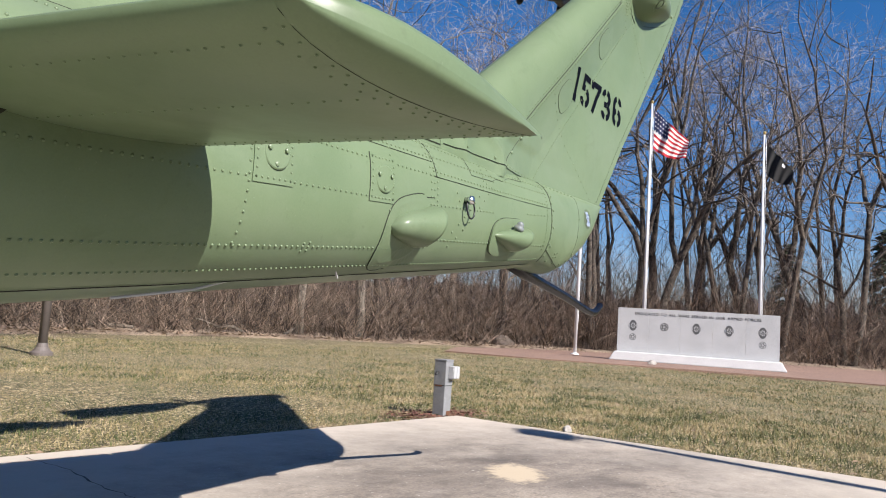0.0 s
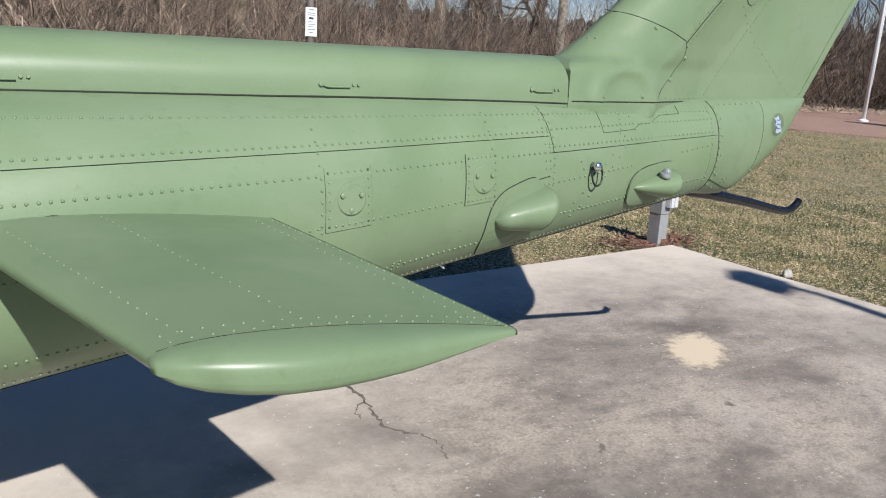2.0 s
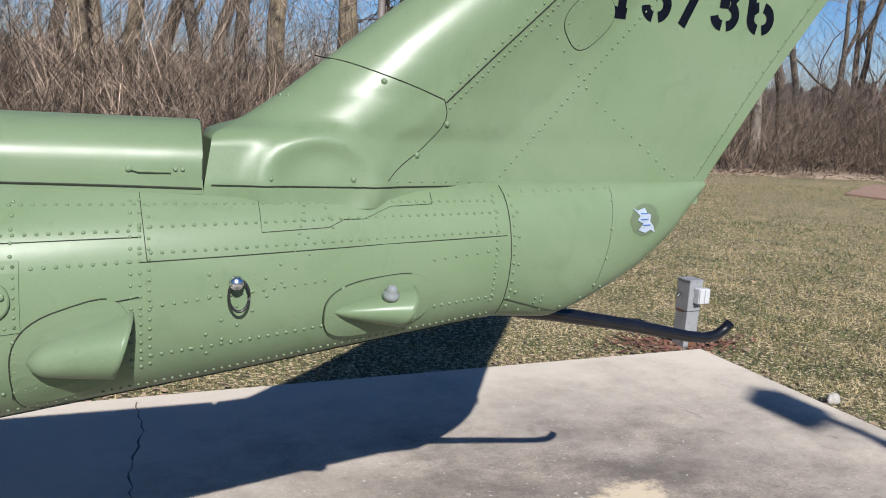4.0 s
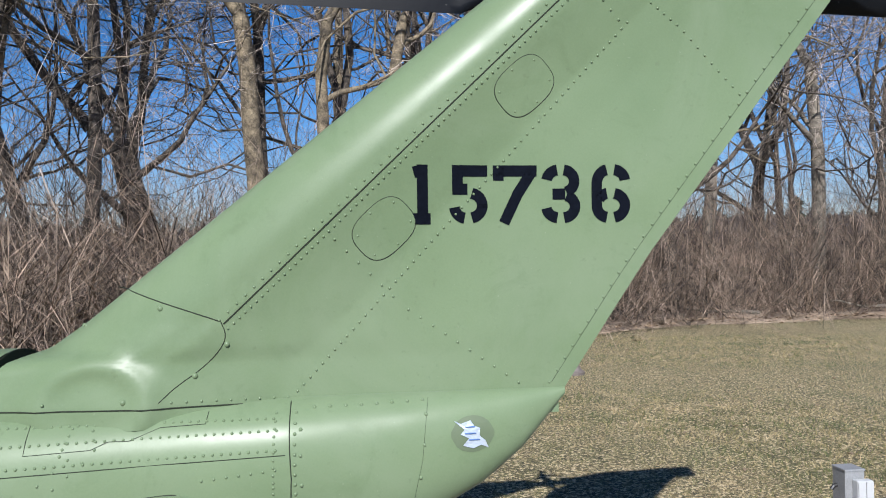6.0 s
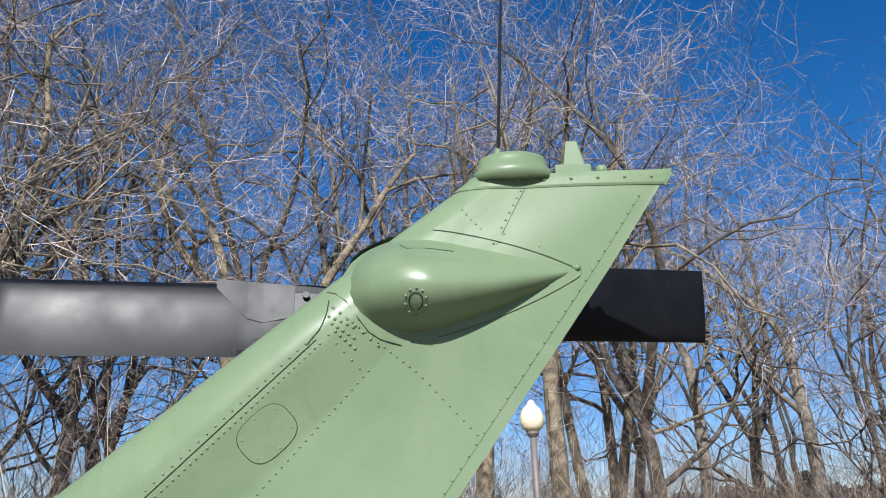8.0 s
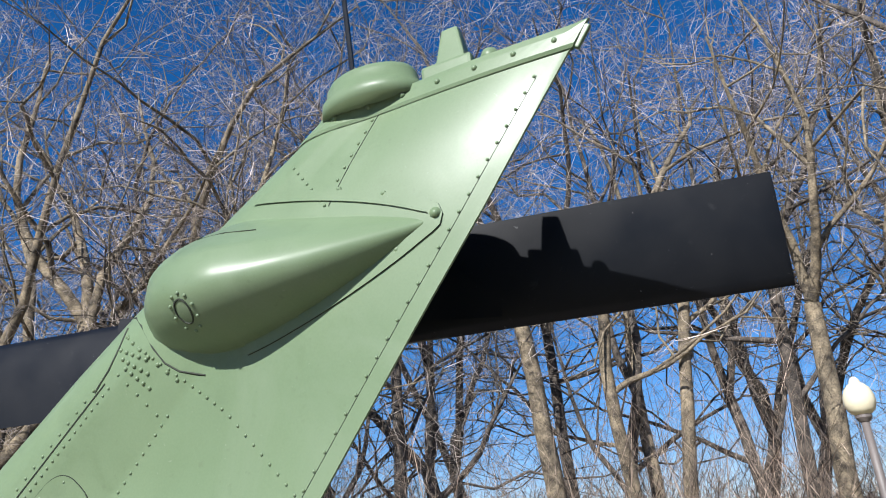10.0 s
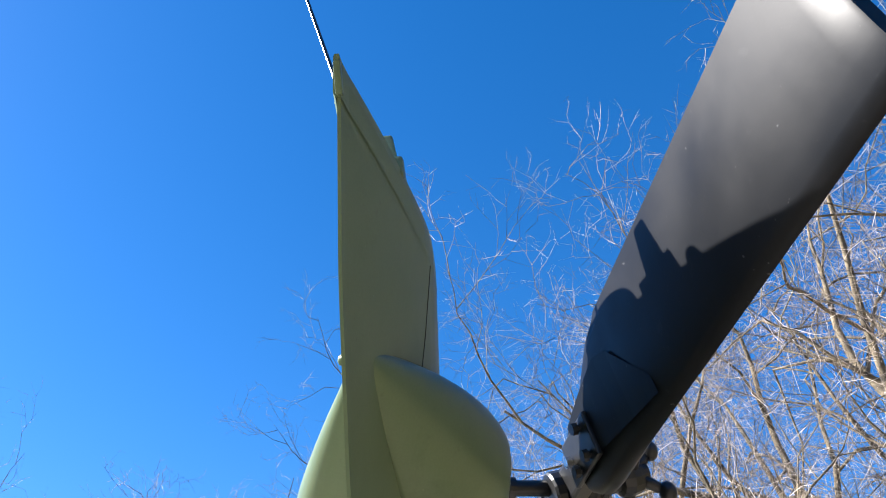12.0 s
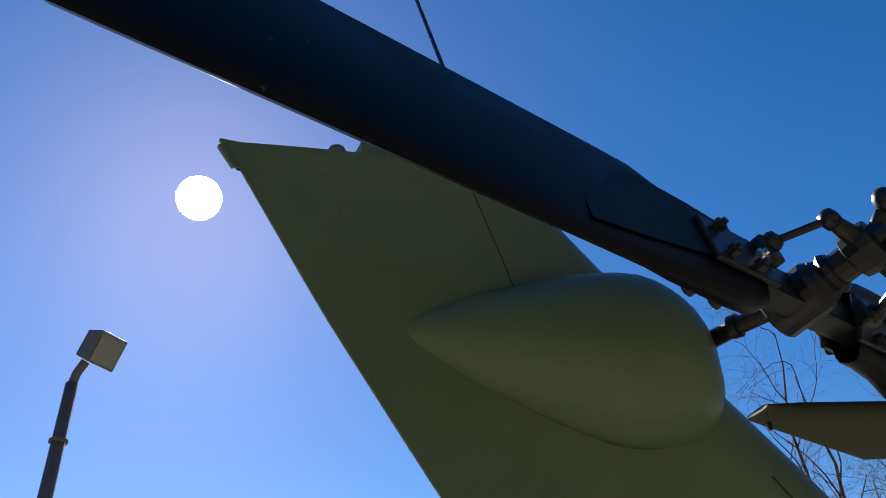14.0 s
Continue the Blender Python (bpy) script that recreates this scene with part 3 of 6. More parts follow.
boom_line([(-2.6, 0.212), (-0.30, 0.238)])
boom_line([(-0.30, 0.335), (0.585, 0.352)])
boom_line([(-0.30, 0.06), (-0.285, 0.335)])
boom_line([(-0.05, 0.05), (-0.045, 0.245), (0.11, 0.240), (0.15, 0.205), (0.20, 0.208), (0.27, 0.150), (0.38, 0.142), (0.382, 0.08)], 0.0015)
boom_line([(0.585, 0.0), (0.59, 0.1), (0.60, 0.5), (0.595, 0.93)], 0.0026)
boom_line([(0.595, 0.80), (0.75, 0.90), (0.84, 0.96)], 0.0022)
boom_line([(0.945, 0.05), (0.93, 0.5), (0.90, 0.86)], 0.0008)
boom_line([(-2.6, 0.945), (0.55, 0.95)], 0.0022)


def boom_plate(x0, x1, u0, u1, proud=0.003, name="access_panel", nx=6, nu=6):
    rows = []
    for i in range(nx + 1):
        x = x0 + (x1 - x0) * i / nx
        rows.append([boom_at(x, u0 + (u1 - u0) * k / nu)[0] + boom_at(x, u0 + (u1 - u0) * k / nu)[1] * proud for k in range(nu + 1)])
    v, f = sheet(rows)
    rim = [(i, 0) for i in range(nx + 1)] + [(nx, k) for k in range(1, nu + 1)] + [(i, nu) for i in range(nx - 1, -1, -1)] + [(0, k) for k in range(nu - 1, 0, -1)]
    base = len(v)
    for i, k in rim:
        p, nn = boom_at(x0 + (x1 - x0) * i / nx, u0 + (u1 - u0) * k / nu)
        v.append(p - nn * 0.002)
    m = len(rim)
    for j in range(m):
        a, b = rim[j], rim[(j + 1) % m]
        f.append((a[0] * (nu + 1) + a[1], b[0] * (nu + 1) + b[1], base + (j + 1) % m, base + j))
    return part(name, (v, f), GREEN, boom, smooth=False)


for x0, x1, zc, tall in ((-1.097, -0.962, 1.256, 0.155), (-0.640, -0.520, 1.279, 0.140)):
    xm = (x0 + x1) / 2
    u0, u1 = boom_u(xm, zc + tall / 2), boom_u(xm, zc - tall / 2)
    plate = boom_plate(x0, x1, u0, u1)
    boom_line([(x1 if x0 < -0.9 else x0, u0), (x1 if x0 < -0.9 else x0, u1)], 0.0026)
    inset = 0.010
    edge = []
    for k in range(7):
        f = k / 6
        edge += [boom_at(x0 + inset + (x1 - x0 - 2 * inset) * f, u0 + 0.022), boom_at(x0 + inset + (x1 - x0 - 2 * inset) * f, u1 - 0.022),
                 boom_at(x0 + inset, u0 + 0.022 + (u1 - u0 - 0.044) * f), boom_at(x1 - inset, u0 + 0.022 + (u1 - u0 - 0.044) * f)]
    rivets([(p + nn * 0.003, nn) for p, nn in edge], plate, 0.0038)
    p, nn = boom_at(xm + 0.004, boom_u(xm, zc - 0.002))
    part("round_cover", lathe([(0.041, 0), (0.041, 0.0055), (0.038, 0.008), (0.001, 0.009)], p, nn, 28), GREEN, plate)
    q = Vector((0, 0, 1)).rotation_difference(nn).to_matrix()
    for a in (0.35, math.pi - 0.35, -math.pi / 2 - 0.05):
        s = p + Vector((math.cos(a) * 0.028, 0, math.sin(a) * 0.028)) + nn * 0.009
        part("stud", lathe([(0.0065, -0.002), (0.0065, 0.004), (0.003, 0.0055)], s, nn, 8), CHROME if a > 3 else GREEN, plate)

# scoop fairings
def scoop(x0, x1, zc, tall, out, nose, drop):
    """A teardrop blister that widens from a rounded nose to an open aft end."""
    def ring_at(f, shrink=1.0, back=0.0):
        x = x0 + (x1 - x0) * f
        r = (nose + (1 - nose) * f ** 0.85) * math.sqrt(max(0.0, 1 - (1 - min(1.0, f / 0.22)) ** 2)) * shrink
        base, nn = boom_at(x, boom_u(x, zc - drop * (1 - f)))
        ring = []
        for k in range(17):
            a = math.pi * k / 16
            up = tall / 2 * r * math.cos(a)
            c = boom_at(x, boom_u(x, base.z + up))[0]
            lift = out * r * math.sin(a) ** 0.75
            ring.append(Vector((x - back + 0.022 * math.cos(a) * f, c.y + nn.y * lift, base.z + up + nn.z * lift * 0.4)))
        return ring
    rows = [ring_at(f) for f in np.linspace(0.0, 1.0, 17)] + [ring_at(1.0, 0.90), ring_at(0.97, 0.86, 0.02)]
    s = part("scoop", sheet(rows), GREEN, boom, smooth=True)
    # near-black sheet inside the mouth stands for the shade in there
    end = ring_at(0.9, 0.86, 0.03)
    part("scoop_mouth", (end, [tuple(range(len(end)))]), SEAM, s)
    return s


def boom_oval(cx, cz, half_x, half_z, proud=0.004, skew=0.0, power=2.8):
    """A raised plate with a rounded outline on the boom's port side, and its dark edge."""
    pts = []
    for k in range(40):
        a = 2 * math.pi * k / 40
        px = half_x * math.copysign(abs(math.cos(a)) ** (2 / power), math.cos(a))
        pz = half_z * math.copysign(abs(math.sin(a)) ** (2 / power), math.sin(a))
        pts.append((cx + px, cz + pz + skew * px))

    def skin(x, z, lift):
        p, nn = boom_at(x, max(0.03, min(0.97, boom_u(x, z))))
        return p + nn * lift
    rows = [[skin(cx + (x - cx) * r, cz + (z - cz) * r, o) for x, z in pts] for r, o in ((1.0, -0.002), (0.985, proud), (0.8, proud), (0.5, proud), (0.25, proud), (0.02, proud))]
    plate = part("doubler", sheet(rows, True), GREEN, boom, smooth=False)
    part("seam", tube([skin(x, z, 0.001) for x, z in pts[7:31]], 0.0019, 4), SEAM, plate)
    return plate, skin


boom_oval(-0.432, 1.145, 0.112, 0.112, 0.0025, 0.30, 3.2)
boom_line([(-0.545, boom_u(-0.43, 1.075)), (-0.538, boom_u(-0.43, 1.16)), (-0.50, boom_u(-0.43, 1.215)), (-0.40, boom_u(-0.43, 1.252)), (-0.30, boom_u(-0.43, 1.262))], 0.0024)
scoop(-0.515, -0.335, 1.172, 0.138, 0.092, 0.34, 0.022)
plate, skin = boom_oval(0.240, 1.214, 0.140, 0.070, 0.008, 0.12)
for x, z in ((0.112, 1.222), (0.145, 1.262), (0.29, 1.278), (0.345, 1.25), (0.125, 1.152), (0.165, 1.148)):
    p, nn = boom_at(x, boom_u(x, z))
    part("bolt_head", dome_at(p + nn * 0.004, nn, 0.0062, 0.004), GREEN, plate)
lamp_scoop = scoop(0.118, 0.305, 1.212, 0.098, 0.088, 0.10, 0.006)
part("side_lens", lathe([(0.028, -0.03), (0.028, 0.012), (0.024, 0.016), (0.021, 0.010), (0.001, 0.010)], (0.306, -0.252, 1.206), (1, -0.10, 0), 16), GREEN, lamp_scoop, "painted lens ring")
part("marker_dome", lathe([(0.021, -0.012), (0.020, 0.0), (0.0145, 0.003), (0.014, 0.009), (0.012, 0.015), (0.007, 0.020), (0.001, 0.021)], (0.258, -0.262, 1.252), (0, -0.45, 1), 16), DOMEGLASS, lamp_scoop, "clear domed marker lamp", smooth=True)
# small rivet pairs and a lapped panel high on the boom
for x, z in ((0.70, 1.20), (0.72, 1.205), (0.70, 1.185), (0.72, 1.188), (-0.86, 1.055), (-0.84, 1.06), (-0.86, 1.035), (-0.84, 1.04)):
    rivets([boom_at(x, boom_u(x, z))], boom, 0.004)
# edge highlight along the belly keel, modelled as a thin pale tube
part("belly_highlight", tube([(-1.30, -0.17, 0.880), (-1.10, -0.20, 0.915), (-0.95, -0.225, 0.965), (-0.87, -0.235, 0.992), (-0.75, -0.232, 1.006), (-0.64, -0.215, 1.004), (-0.615, -0.20, 0.985)], 0.0035, 6), WHITEBOX, boom, "thin pale highlight line along the belly")
# pin with ring
p, nn = boom_at(-0.105, boom_u(-0.105, 1.292))
pin = part("tie_down_pin", lathe([(0.012, 0), (0.012, 0.02), (0.017, 0.022), (0.014, 0.032), (0.001, 0.035)], p, nn, 10), CHROME, boom, "bare metal pin with a wire ring", smooth=True)
ring_c = p + nn * 0.014 + Vector((0.006, -0.006, -0.028))
part("wire_ring", tube([ring_c + Vector((math.cos(a) * 0.022, math.sin(a) * 0.004, math.sin(a) * 0.034)) for a in np.linspace(0, 2 * math.pi, 19)], 0.0032, 5), STEEL, pin, smooth=True)
for a in ((-0.16, 1.31), (-0.145, 1.285), (-0.16, 1.262)):
    rivets([boom_at(a[0], boom_u(*a))], boom, 0.005, "bolt_head")

# torn foil sticker near the tail end
b = bmesh.new()
outline = ((1.012, 1.436), (1.030, 1.428), (1.056, 1.436), (1.066, 1.422), (1.082, 1.416), (1.080, 1.398), (1.096, 1.384), (1.104, 1.366), (1.084, 1.374), (1.064, 1.366), (1.036, 1.374), (1.052, 1.392), (1.030, 1.402), (1.040, 1.414))
b.faces.new([b.verts.new(boom_at(x, boom_u(x, z))[0] + boom_at(x, boom_u(x, z))[1] * 0.004) for x, z in outline])
sticker = part("foil_sticker", b, FOIL, boom, "torn silvery foil sticker")
for x, z, w in ((1.055, 1.420, 0.026), (1.056, 1.404, 0.030), (1.066, 1.388, 0.030)):
    pts = [boom_at(q, boom_u(q, z))[0] + boom_at(q, boom_u(q, z))[1] * 0.0055 for q in (x - w / 2, x, x + w / 2)]
    part("print_bar", tube(pts, 0.0016, 4), SKYINK, sticker)
rows = []
for i in range(9):
    x = 1.005 + 0.115 * i / 8
    half = 0.046 * math.sqrt(max(0.02, 1 - ((x - 1.062) / 0.0576) ** 2))
    rows.append([boom_at(x, boom_u(x, 1.402 + half * k))[0] + boom_at(x, boom_u(x, 1.402 + half * k))[1] * 0.0012 for k in np.linspace(-1, 1, 7)])
part("worn_patch", sheet(rows), PALEGREEN, boom, "dull oval of worn paint")

# fin fasteners, seams and hatches
def fin_row(x0, z0, x1, z1, pitch=0.03, r=0.0042, side=-1):
    rivets([fin_at(x, z, side) for x, z, _ in stations((x0, z0, 0), (x1, z1, 0), pitch)], fin, r)


def fin_line(pairs, r=0.002, close=False, side=-1):
    pts = []
    pairs = list(pairs) + ([pairs[0]] if close else [])
    for _ in range(2 if len(pairs) > 3 else 0):
        pairs = [pairs[0]] + [(a[0] * (1 - w) + b[0] * w, a[1] * (1 - w) + b[1] * w) for a, b in zip(pairs, pairs[1:]) for w in (0.25, 0.75)] + [pairs[-1]]
    for (x0, z0), (x1, z1) in zip(pairs, pairs[1:]):
        n = max(1, int(math.hypot(x1 - x0, z1 - z0) / 0.04))
        for k in range(n):
            p, nn = fin_at(x0 + (x1 - x0) * k / n, z0 + (z1 - z0) * k / n, side)
            pts.append(p + nn * 0.0005)
    p, nn = fin_at(*pairs[-1], side)
    pts.append(p + nn * 0.0005)
    part("seam", tube(pts, r * 0.58, 4), SEAM, fin)


HB, HT = Vector((0.418, 1.694)), Vector((1.349, 2.561))
along = (HT - HB).normalized()
across = Vector((-along.y, along.x))
fin_line([tuple(HB), tuple(HT)], 0.0034)
for off in (0.014, -0.016):
    a, b = HB + across * off, HT + across * off
    fin_row(a.x, a.y, b.x, b.y, 0.030 if off > 0 else 0.020)
fin_line([(1.322, 2.545), (1.333, 2.560), (1.345, 2.575), (1.362, 2.595), (1.378, 2.640), (1.382, 2.685)], 0.0036)
fin_line([(0.105, 1.788), (0.16, 1.779), (0.25, 1.752), (0.33, 1.728), (0.412, 1.700)], 0.0026)
fin_line([(0.412, 1.70), (0.425, 1.665), (0.41, 1.63), (0.36, 1.58), (0.30, 1.54), (0.262, 1.503)], 0.0022)
for x, z in ((0.255, 1.735), (0.425, 1.642), (0.345, 1.565), (0.175, 1.507), (-0.02, 1.505), (0.02, 1.690), (0.035, 1.690)):
    rivets([fin_at(x, z)], fin, 0.0085 if x > 0.1 else 0.005, "bolt_head")
fin_row(0.60, 1.515, 1.50, 2.475, 0.024)
fin_row(0.705, 1.905, 0.855, 1.755, 0.040)
fin_row(0.895, 1.720, 1.225, 1.500, 0.040)
fin_row(1.385, 2.575, 1.475, 2.480, 0.030)
fin_row(1.400, 2.655, 1.640, 2.470, 0.024)
fin_row(1.66, 2.452, 1.815, 2.285, 0.028)
for k in range(5):
    fin_row(1.385 + 0.018 * k, 2.63 - 0.008 * k, 1.405 + 0.014 * k, 2.585 - 0.012 * k, 0.03, 0.0058)
fin_row(1.395, 2.66, 1.53, 2.545, 0.028, 0.0058)
for z0, z1 in ((1.52, 2.95),):
    pts = []
    n = 48
    for k in range(n):
        z = z0 + (3.03 - z0) * k / (n - 1)
        pts.append(fin_at(fin_edges(z)[1] - 0.052, z))
    rivets(pts, fin, 0.0042)
fin_line([(fin_edges(z)[1] - 0.046, z) for z in np.linspace(1.52, 3.03, 12)], 0.0009)
fin_row(0.29, 1.502, 0.575, 1.500, 0.036)
for x in (0.74, 0.874, 1.022, 1.172):
    rivets([fin_at(x, 1.492)], fin, 0.0068, "bolt_head")
fin_line([(1.905, 2.86), (2.015, 3.07)], 0.0018)
fin_row(1.895, 2.865, 2.0, 3.06, 0.032, 0.0046)
fin_row(1.80, 2.99, 1.885, 2.88, 0.022, 0.0042)
rivets([(Vector((x, fin_mid(x, 3.09) - fin_half(x, 3.09) - 0.006, 3.098)), Vector((0, -1, 0))) for x in np.linspace(1.90, 2.44, 7)], fin_cap, 0.0072, "bolt_head")
# seam lines repeat on the far side
fin_line([tuple(HB), tuple(HT)], 0.0034, side=1)
fin_line([(1.905, 2.86), (2.015, 3.07)], 0.0018, side=1)


# joint between boom and fin
for x0, x1, r in ((-0.15, 0.575, 0.0015), (0.60, 1.26, 0.0011)):
    run = []
    for x in np.linspace(x0, x1, 26):
        q = Vector((x, BOOM_Y - boom_width(x) * 0.45, 1.489))
        run.append(Vector((x, min(fin_at(x, 1.489)[0].y, q.y) - 0.002, 1.489)))
    part("seam", tube(run, r, 4), SEAM, fin)


def oval_hatch(cx, cz, long_half, short_half, tilt):
    pts = []
    c, s = math.cos(tilt), math.sin(tilt)
    for k in range(36):
        a = 2 * math.pi * k / 36
        e = 2 / 2.9
        px = long_half * math.copysign(abs(math.cos(a)) ** e, math.cos(a))
        pz = short_half * math.copysign(abs(math.sin(a)) ** e, math.sin(a))
        pts.append((cx + px * c - pz * s, cz + px * s + pz * c))
    rows = [[fin_at(cx + (x - cx) * r, cz + (z - cz) * r)[0] + Vector((0, -o, 0)) for x, z in pts] for r, o in ((1.0, -0.001), (0.985, 0.002), (0.5, 0.002), (0.02, 0.002))]
    hatch = part("oval_hatch", sheet(rows, True), GREEN, fin, smooth=False)
    part("seam", tube([fin_at(x, z)[0] for x, z in pts + pts[:1]], 0.0016, 4), SEAM, hatch)
    rivets([fin_at(cx + (x - cx) * 0.84, cz + (z - cz) * 0.84) for x, z in pts[3::6]], hatch, 0.0045)


oval_hatch(0.834, 1.932, 0.085, 0.063, radians(42))
oval_hatch(1.214, 2.302, 0.083, 0.062, radians(42))

# serial number, one stencilled mesh a digit
def ribbon(points, width, closed=False):
    """A flat stroke on the fin's skin through (x, z) points."""
    pts = []
    for (x0, z0), (x1, z1) in zip(points, points[1:]):
        n = max(1, int(math.hypot(x1 - x0, z1 - z0) / 0.012))
        pts += [(x0 + (x1 - x0) * k / n, z0 + (z1 - z0) * k / n) for k in range(n)]
    pts.append(points[-1])
    rows = []
    for i, (x, z) in enumerate(pts):
        a, b = pts[max(i - 1, 0)], pts[min(i + 1, len(pts) - 1)]
        d = Vector((b[0] - a[0], b[1] - a[1])).normalized()
        nx, nz = -d.y, d.x
        rows.append([fin_at(x + nx * width * s, z + nz * width * s)[0] + Vector((0, -0.0016, 0)) for s in (-0.5, 0, 0.5)])
    return sheet(rows)


def arc(cx, cz, rx, rz, a0, a1, n=12):
    return [(cx + rx * math.cos(radians(a0 + (a1 - a0) * k / n)), cz + rz * math.sin(radians(a0 + (a1 - a0) * k / n))) for k in range(n + 1)]


DZ, DH = 1.944, 0.152
top, mid, low = DZ + DH, DZ + DH / 2, DZ


def digit(strokes, w, shift=0.0):
    part("digit", joined(*[ribbon([(x + shift, z) for x, z in stroke], w) for stroke in strokes]), BLACKPAINT, fin, "black stencilled digit")


W = 0.029
digit([[(0.951, low + 0.001), (0.951, top)], [(0.928, top - 0.020), (0.951, top - 0.014)], [(0.922, low + 0.013), (0.972, low + 0.013)]], W, -0.014)
digit([[(1.045, mid + 0.004), (1.045, top)], [(1.031, top - 0.0145), (1.126, top - 0.0145)],
       [(1.031, mid + 0.014), (1.072, mid + 0.014)], arc(1.076, low + 0.047, 0.036, 0.033, 78, -78), [(1.112, low + 0.05), (1.112, low + 0.04)],
       arc(1.068, low + 0.047, 0.032, 0.033, -98, -172)], W, -0.014)
digit([[(1.138, top - 0.0145), (1.258, top - 0.0145)], [(1.153, top - 0.005), (1.153, top - 0.040)], [(1.242, top - 0.02), (1.205, mid), (1.168, low)]], W, -0.011)
digit([arc(1.318, mid + 0.034, 0.034, 0.030, 172, 98), arc(1.328, mid + 0.034, 0.032, 0.030, 84, -72), [(1.300, mid), (1.335, mid)],
       arc(1.328, low + 0.043, 0.034, 0.030, 72, -84), arc(1.318, low + 0.043, 0.035, 0.030, -98, -172)], W, -0.010)
digit([arc(1.450, mid + 0.026, 0.032, 0.038, 98, 180), [(1.418, mid + 0.03), (1.418, mid - 0.036)], arc(1.450, low + 0.045, 0.032, 0.032, 180, 262),
       arc(1.462, mid + 0.034, 0.034, 0.030, 82, 5), arc(1.462, low + 0.045, 0.034, 0.032, -82, 82), arc(1.450, low + 0.045, 0.030, 0.032, 150, 98)], W, -0.006)

# gearbox fairing on both sides of the fin
def fairing(side):
    rows = []
    for i in range(25):
        f = i / 24
        x = 1.405 + (2.150 - 1.405) * f
        if f < 0.36:
            r = math.sqrt(max(0.0, 1 - ((0.36 - f) / 0.36) ** 2))
        else:
            g = (f - 0.36) / 0.64
            r = (1 - g ** 1.32) * 0.985 + 0.015
        wide = (0.182 if side < 0 else 0.214) * r ** 1.05
        tall = 0.170 * r ** 0.85
        zc = 2.742 + 0.036 * f + (0.016 if side > 0 else 0.0)
        ring = []
        for k in range(27):
            a = math.pi * k / 26
            y = wide * max(0.0, math.sin(a)) ** 0.95
            if side < 0:
                # the port bulge slopes out from the top and turns under low down
                y = 1.04 * wide * max(0.0, math.sin(math.pi * ((1 - math.cos(a)) / 2) ** lerp(f, [(0.0, 1.05), (0.22, 1.25), (0.42, 1.55), (0.65, 1.75), (1.0, 1.75)]))) ** 0.72
            z = zc + tall * math.cos(a) - (0.03 * math.sin(a) * (1 - f) if k > 13 else 0.0)
            skin = fin_half(x, z)
            ring.append(Vector((x + 0.03 * math.sin(a) * (1 - f), fin_mid(x, z) + side * max(y + 0.35 * skin, skin - 0.006), z)))
        rows.append(ring)
    return part("gearbox_fairing", sheet(rows), GREEN, fin, smooth=True), rows


port_fairing, port_rows = fairing(-1)
fairing(1)


def fairing_skin(x, z):
    """The port fairing's outer skin nearest to (x, z)."""
    cuts = []
    for ring in port_rows:
        hits = [p + (q - p) * ((z - p.z) / (q.z - p.z)) for p, q in zip(ring, ring[1:]) if min(p.z, q.z) <= z <= max(p.z, q.z) and abs(p.z - q.z) > 1e-6]
        if hits:
            hit = min(hits, key=lambda h: h.y)
            cuts.append((hit.x, hit.y))
    return Vector((x, lerp(x, sorted(cuts)) - 0.001, z))


p, nn = fin_at(2.155, 2.780, -1)
part("fairing_bolt", lathe([(0.013, -0.004), (0.013, 0.004), (0.009, 0.006), (0.008, 0.010), (0.001, 0.012)], p, nn, 10), GREEN, port_fairing, smooth=True)
for x, z in ((2.04, 2.853), (1.93, 2.895), (2.065, 2.722)):
    p, nn = fin_at(x, z, -1)
    part("bolt_head", dome_at(p, nn, 0.0075, 0.006), GREEN, port_fairing)
part("seam", tube([fin_at(x, z, -1)[0] for x, z in ((1.372, 2.715), (1.398, 2.707), (1.433, 2.678), (1.473, 2.621), (1.502, 2.584), (1.537, 2.562), (1.60, 2.545))], 0.0024, 4), SEAM, port_fairing)

# flange round the port fairing's tail, lapped over the skin
flange_in, flange_out = [], []
for i in range(41):
    g = i / 40
    if g < 0.44:
        f, up = 0.40 + 0.58 * g / 0.44, 1
    elif g > 0.56:
        f, up = 0.40 + 0.58 * (1 - g) / 0.44, -1
    else:
        f, up = 0.98, 0
    x = 1.405 + 0.745 * f
    r = (1 - ((f - 0.36) / 0.64) ** 1.32) * 0.985 + 0.015
    zc, tall = 2.742 + 0.036 * f, 0.170 * r ** 0.85
    if up:
        place, away = (x, zc + up * (tall - 0.006)), (0.25, up)
    else:
        a = (0.5 - g) / 0.06 * math.pi / 2
        place, away = (x + 0.006 * math.cos(a), zc + 0.010 * math.sin(a)), (math.cos(a) * 1.1, math.sin(a))
    flange_in.append(place)
    flange_out.append((place[0] + away[0] * 0.026, place[1] + away[1] * 0.026))


def lapped(x, z, lift):
    p, nn = fin_at(x, z)
    return p + nn * lift


flange = part("fairing_flange", sheet([[lapped(x, z, 0.004) for x, z in flange_in], [lapped(x, z, 0.004) for x, z in flange_out], [lapped(x, z, -0.002) for x, z in flange_out]]), GREEN, port_fairing)
part("seam", tube([lapped(x, z, 0.001) for x, z in flange_out[20:]], 0.0016, 4), SEAM, flange)
part("seam", tube([lapped(x, z, 0.0005) for x, z in flange_out[:21]], 0.0007, 4), SEAM, flange)
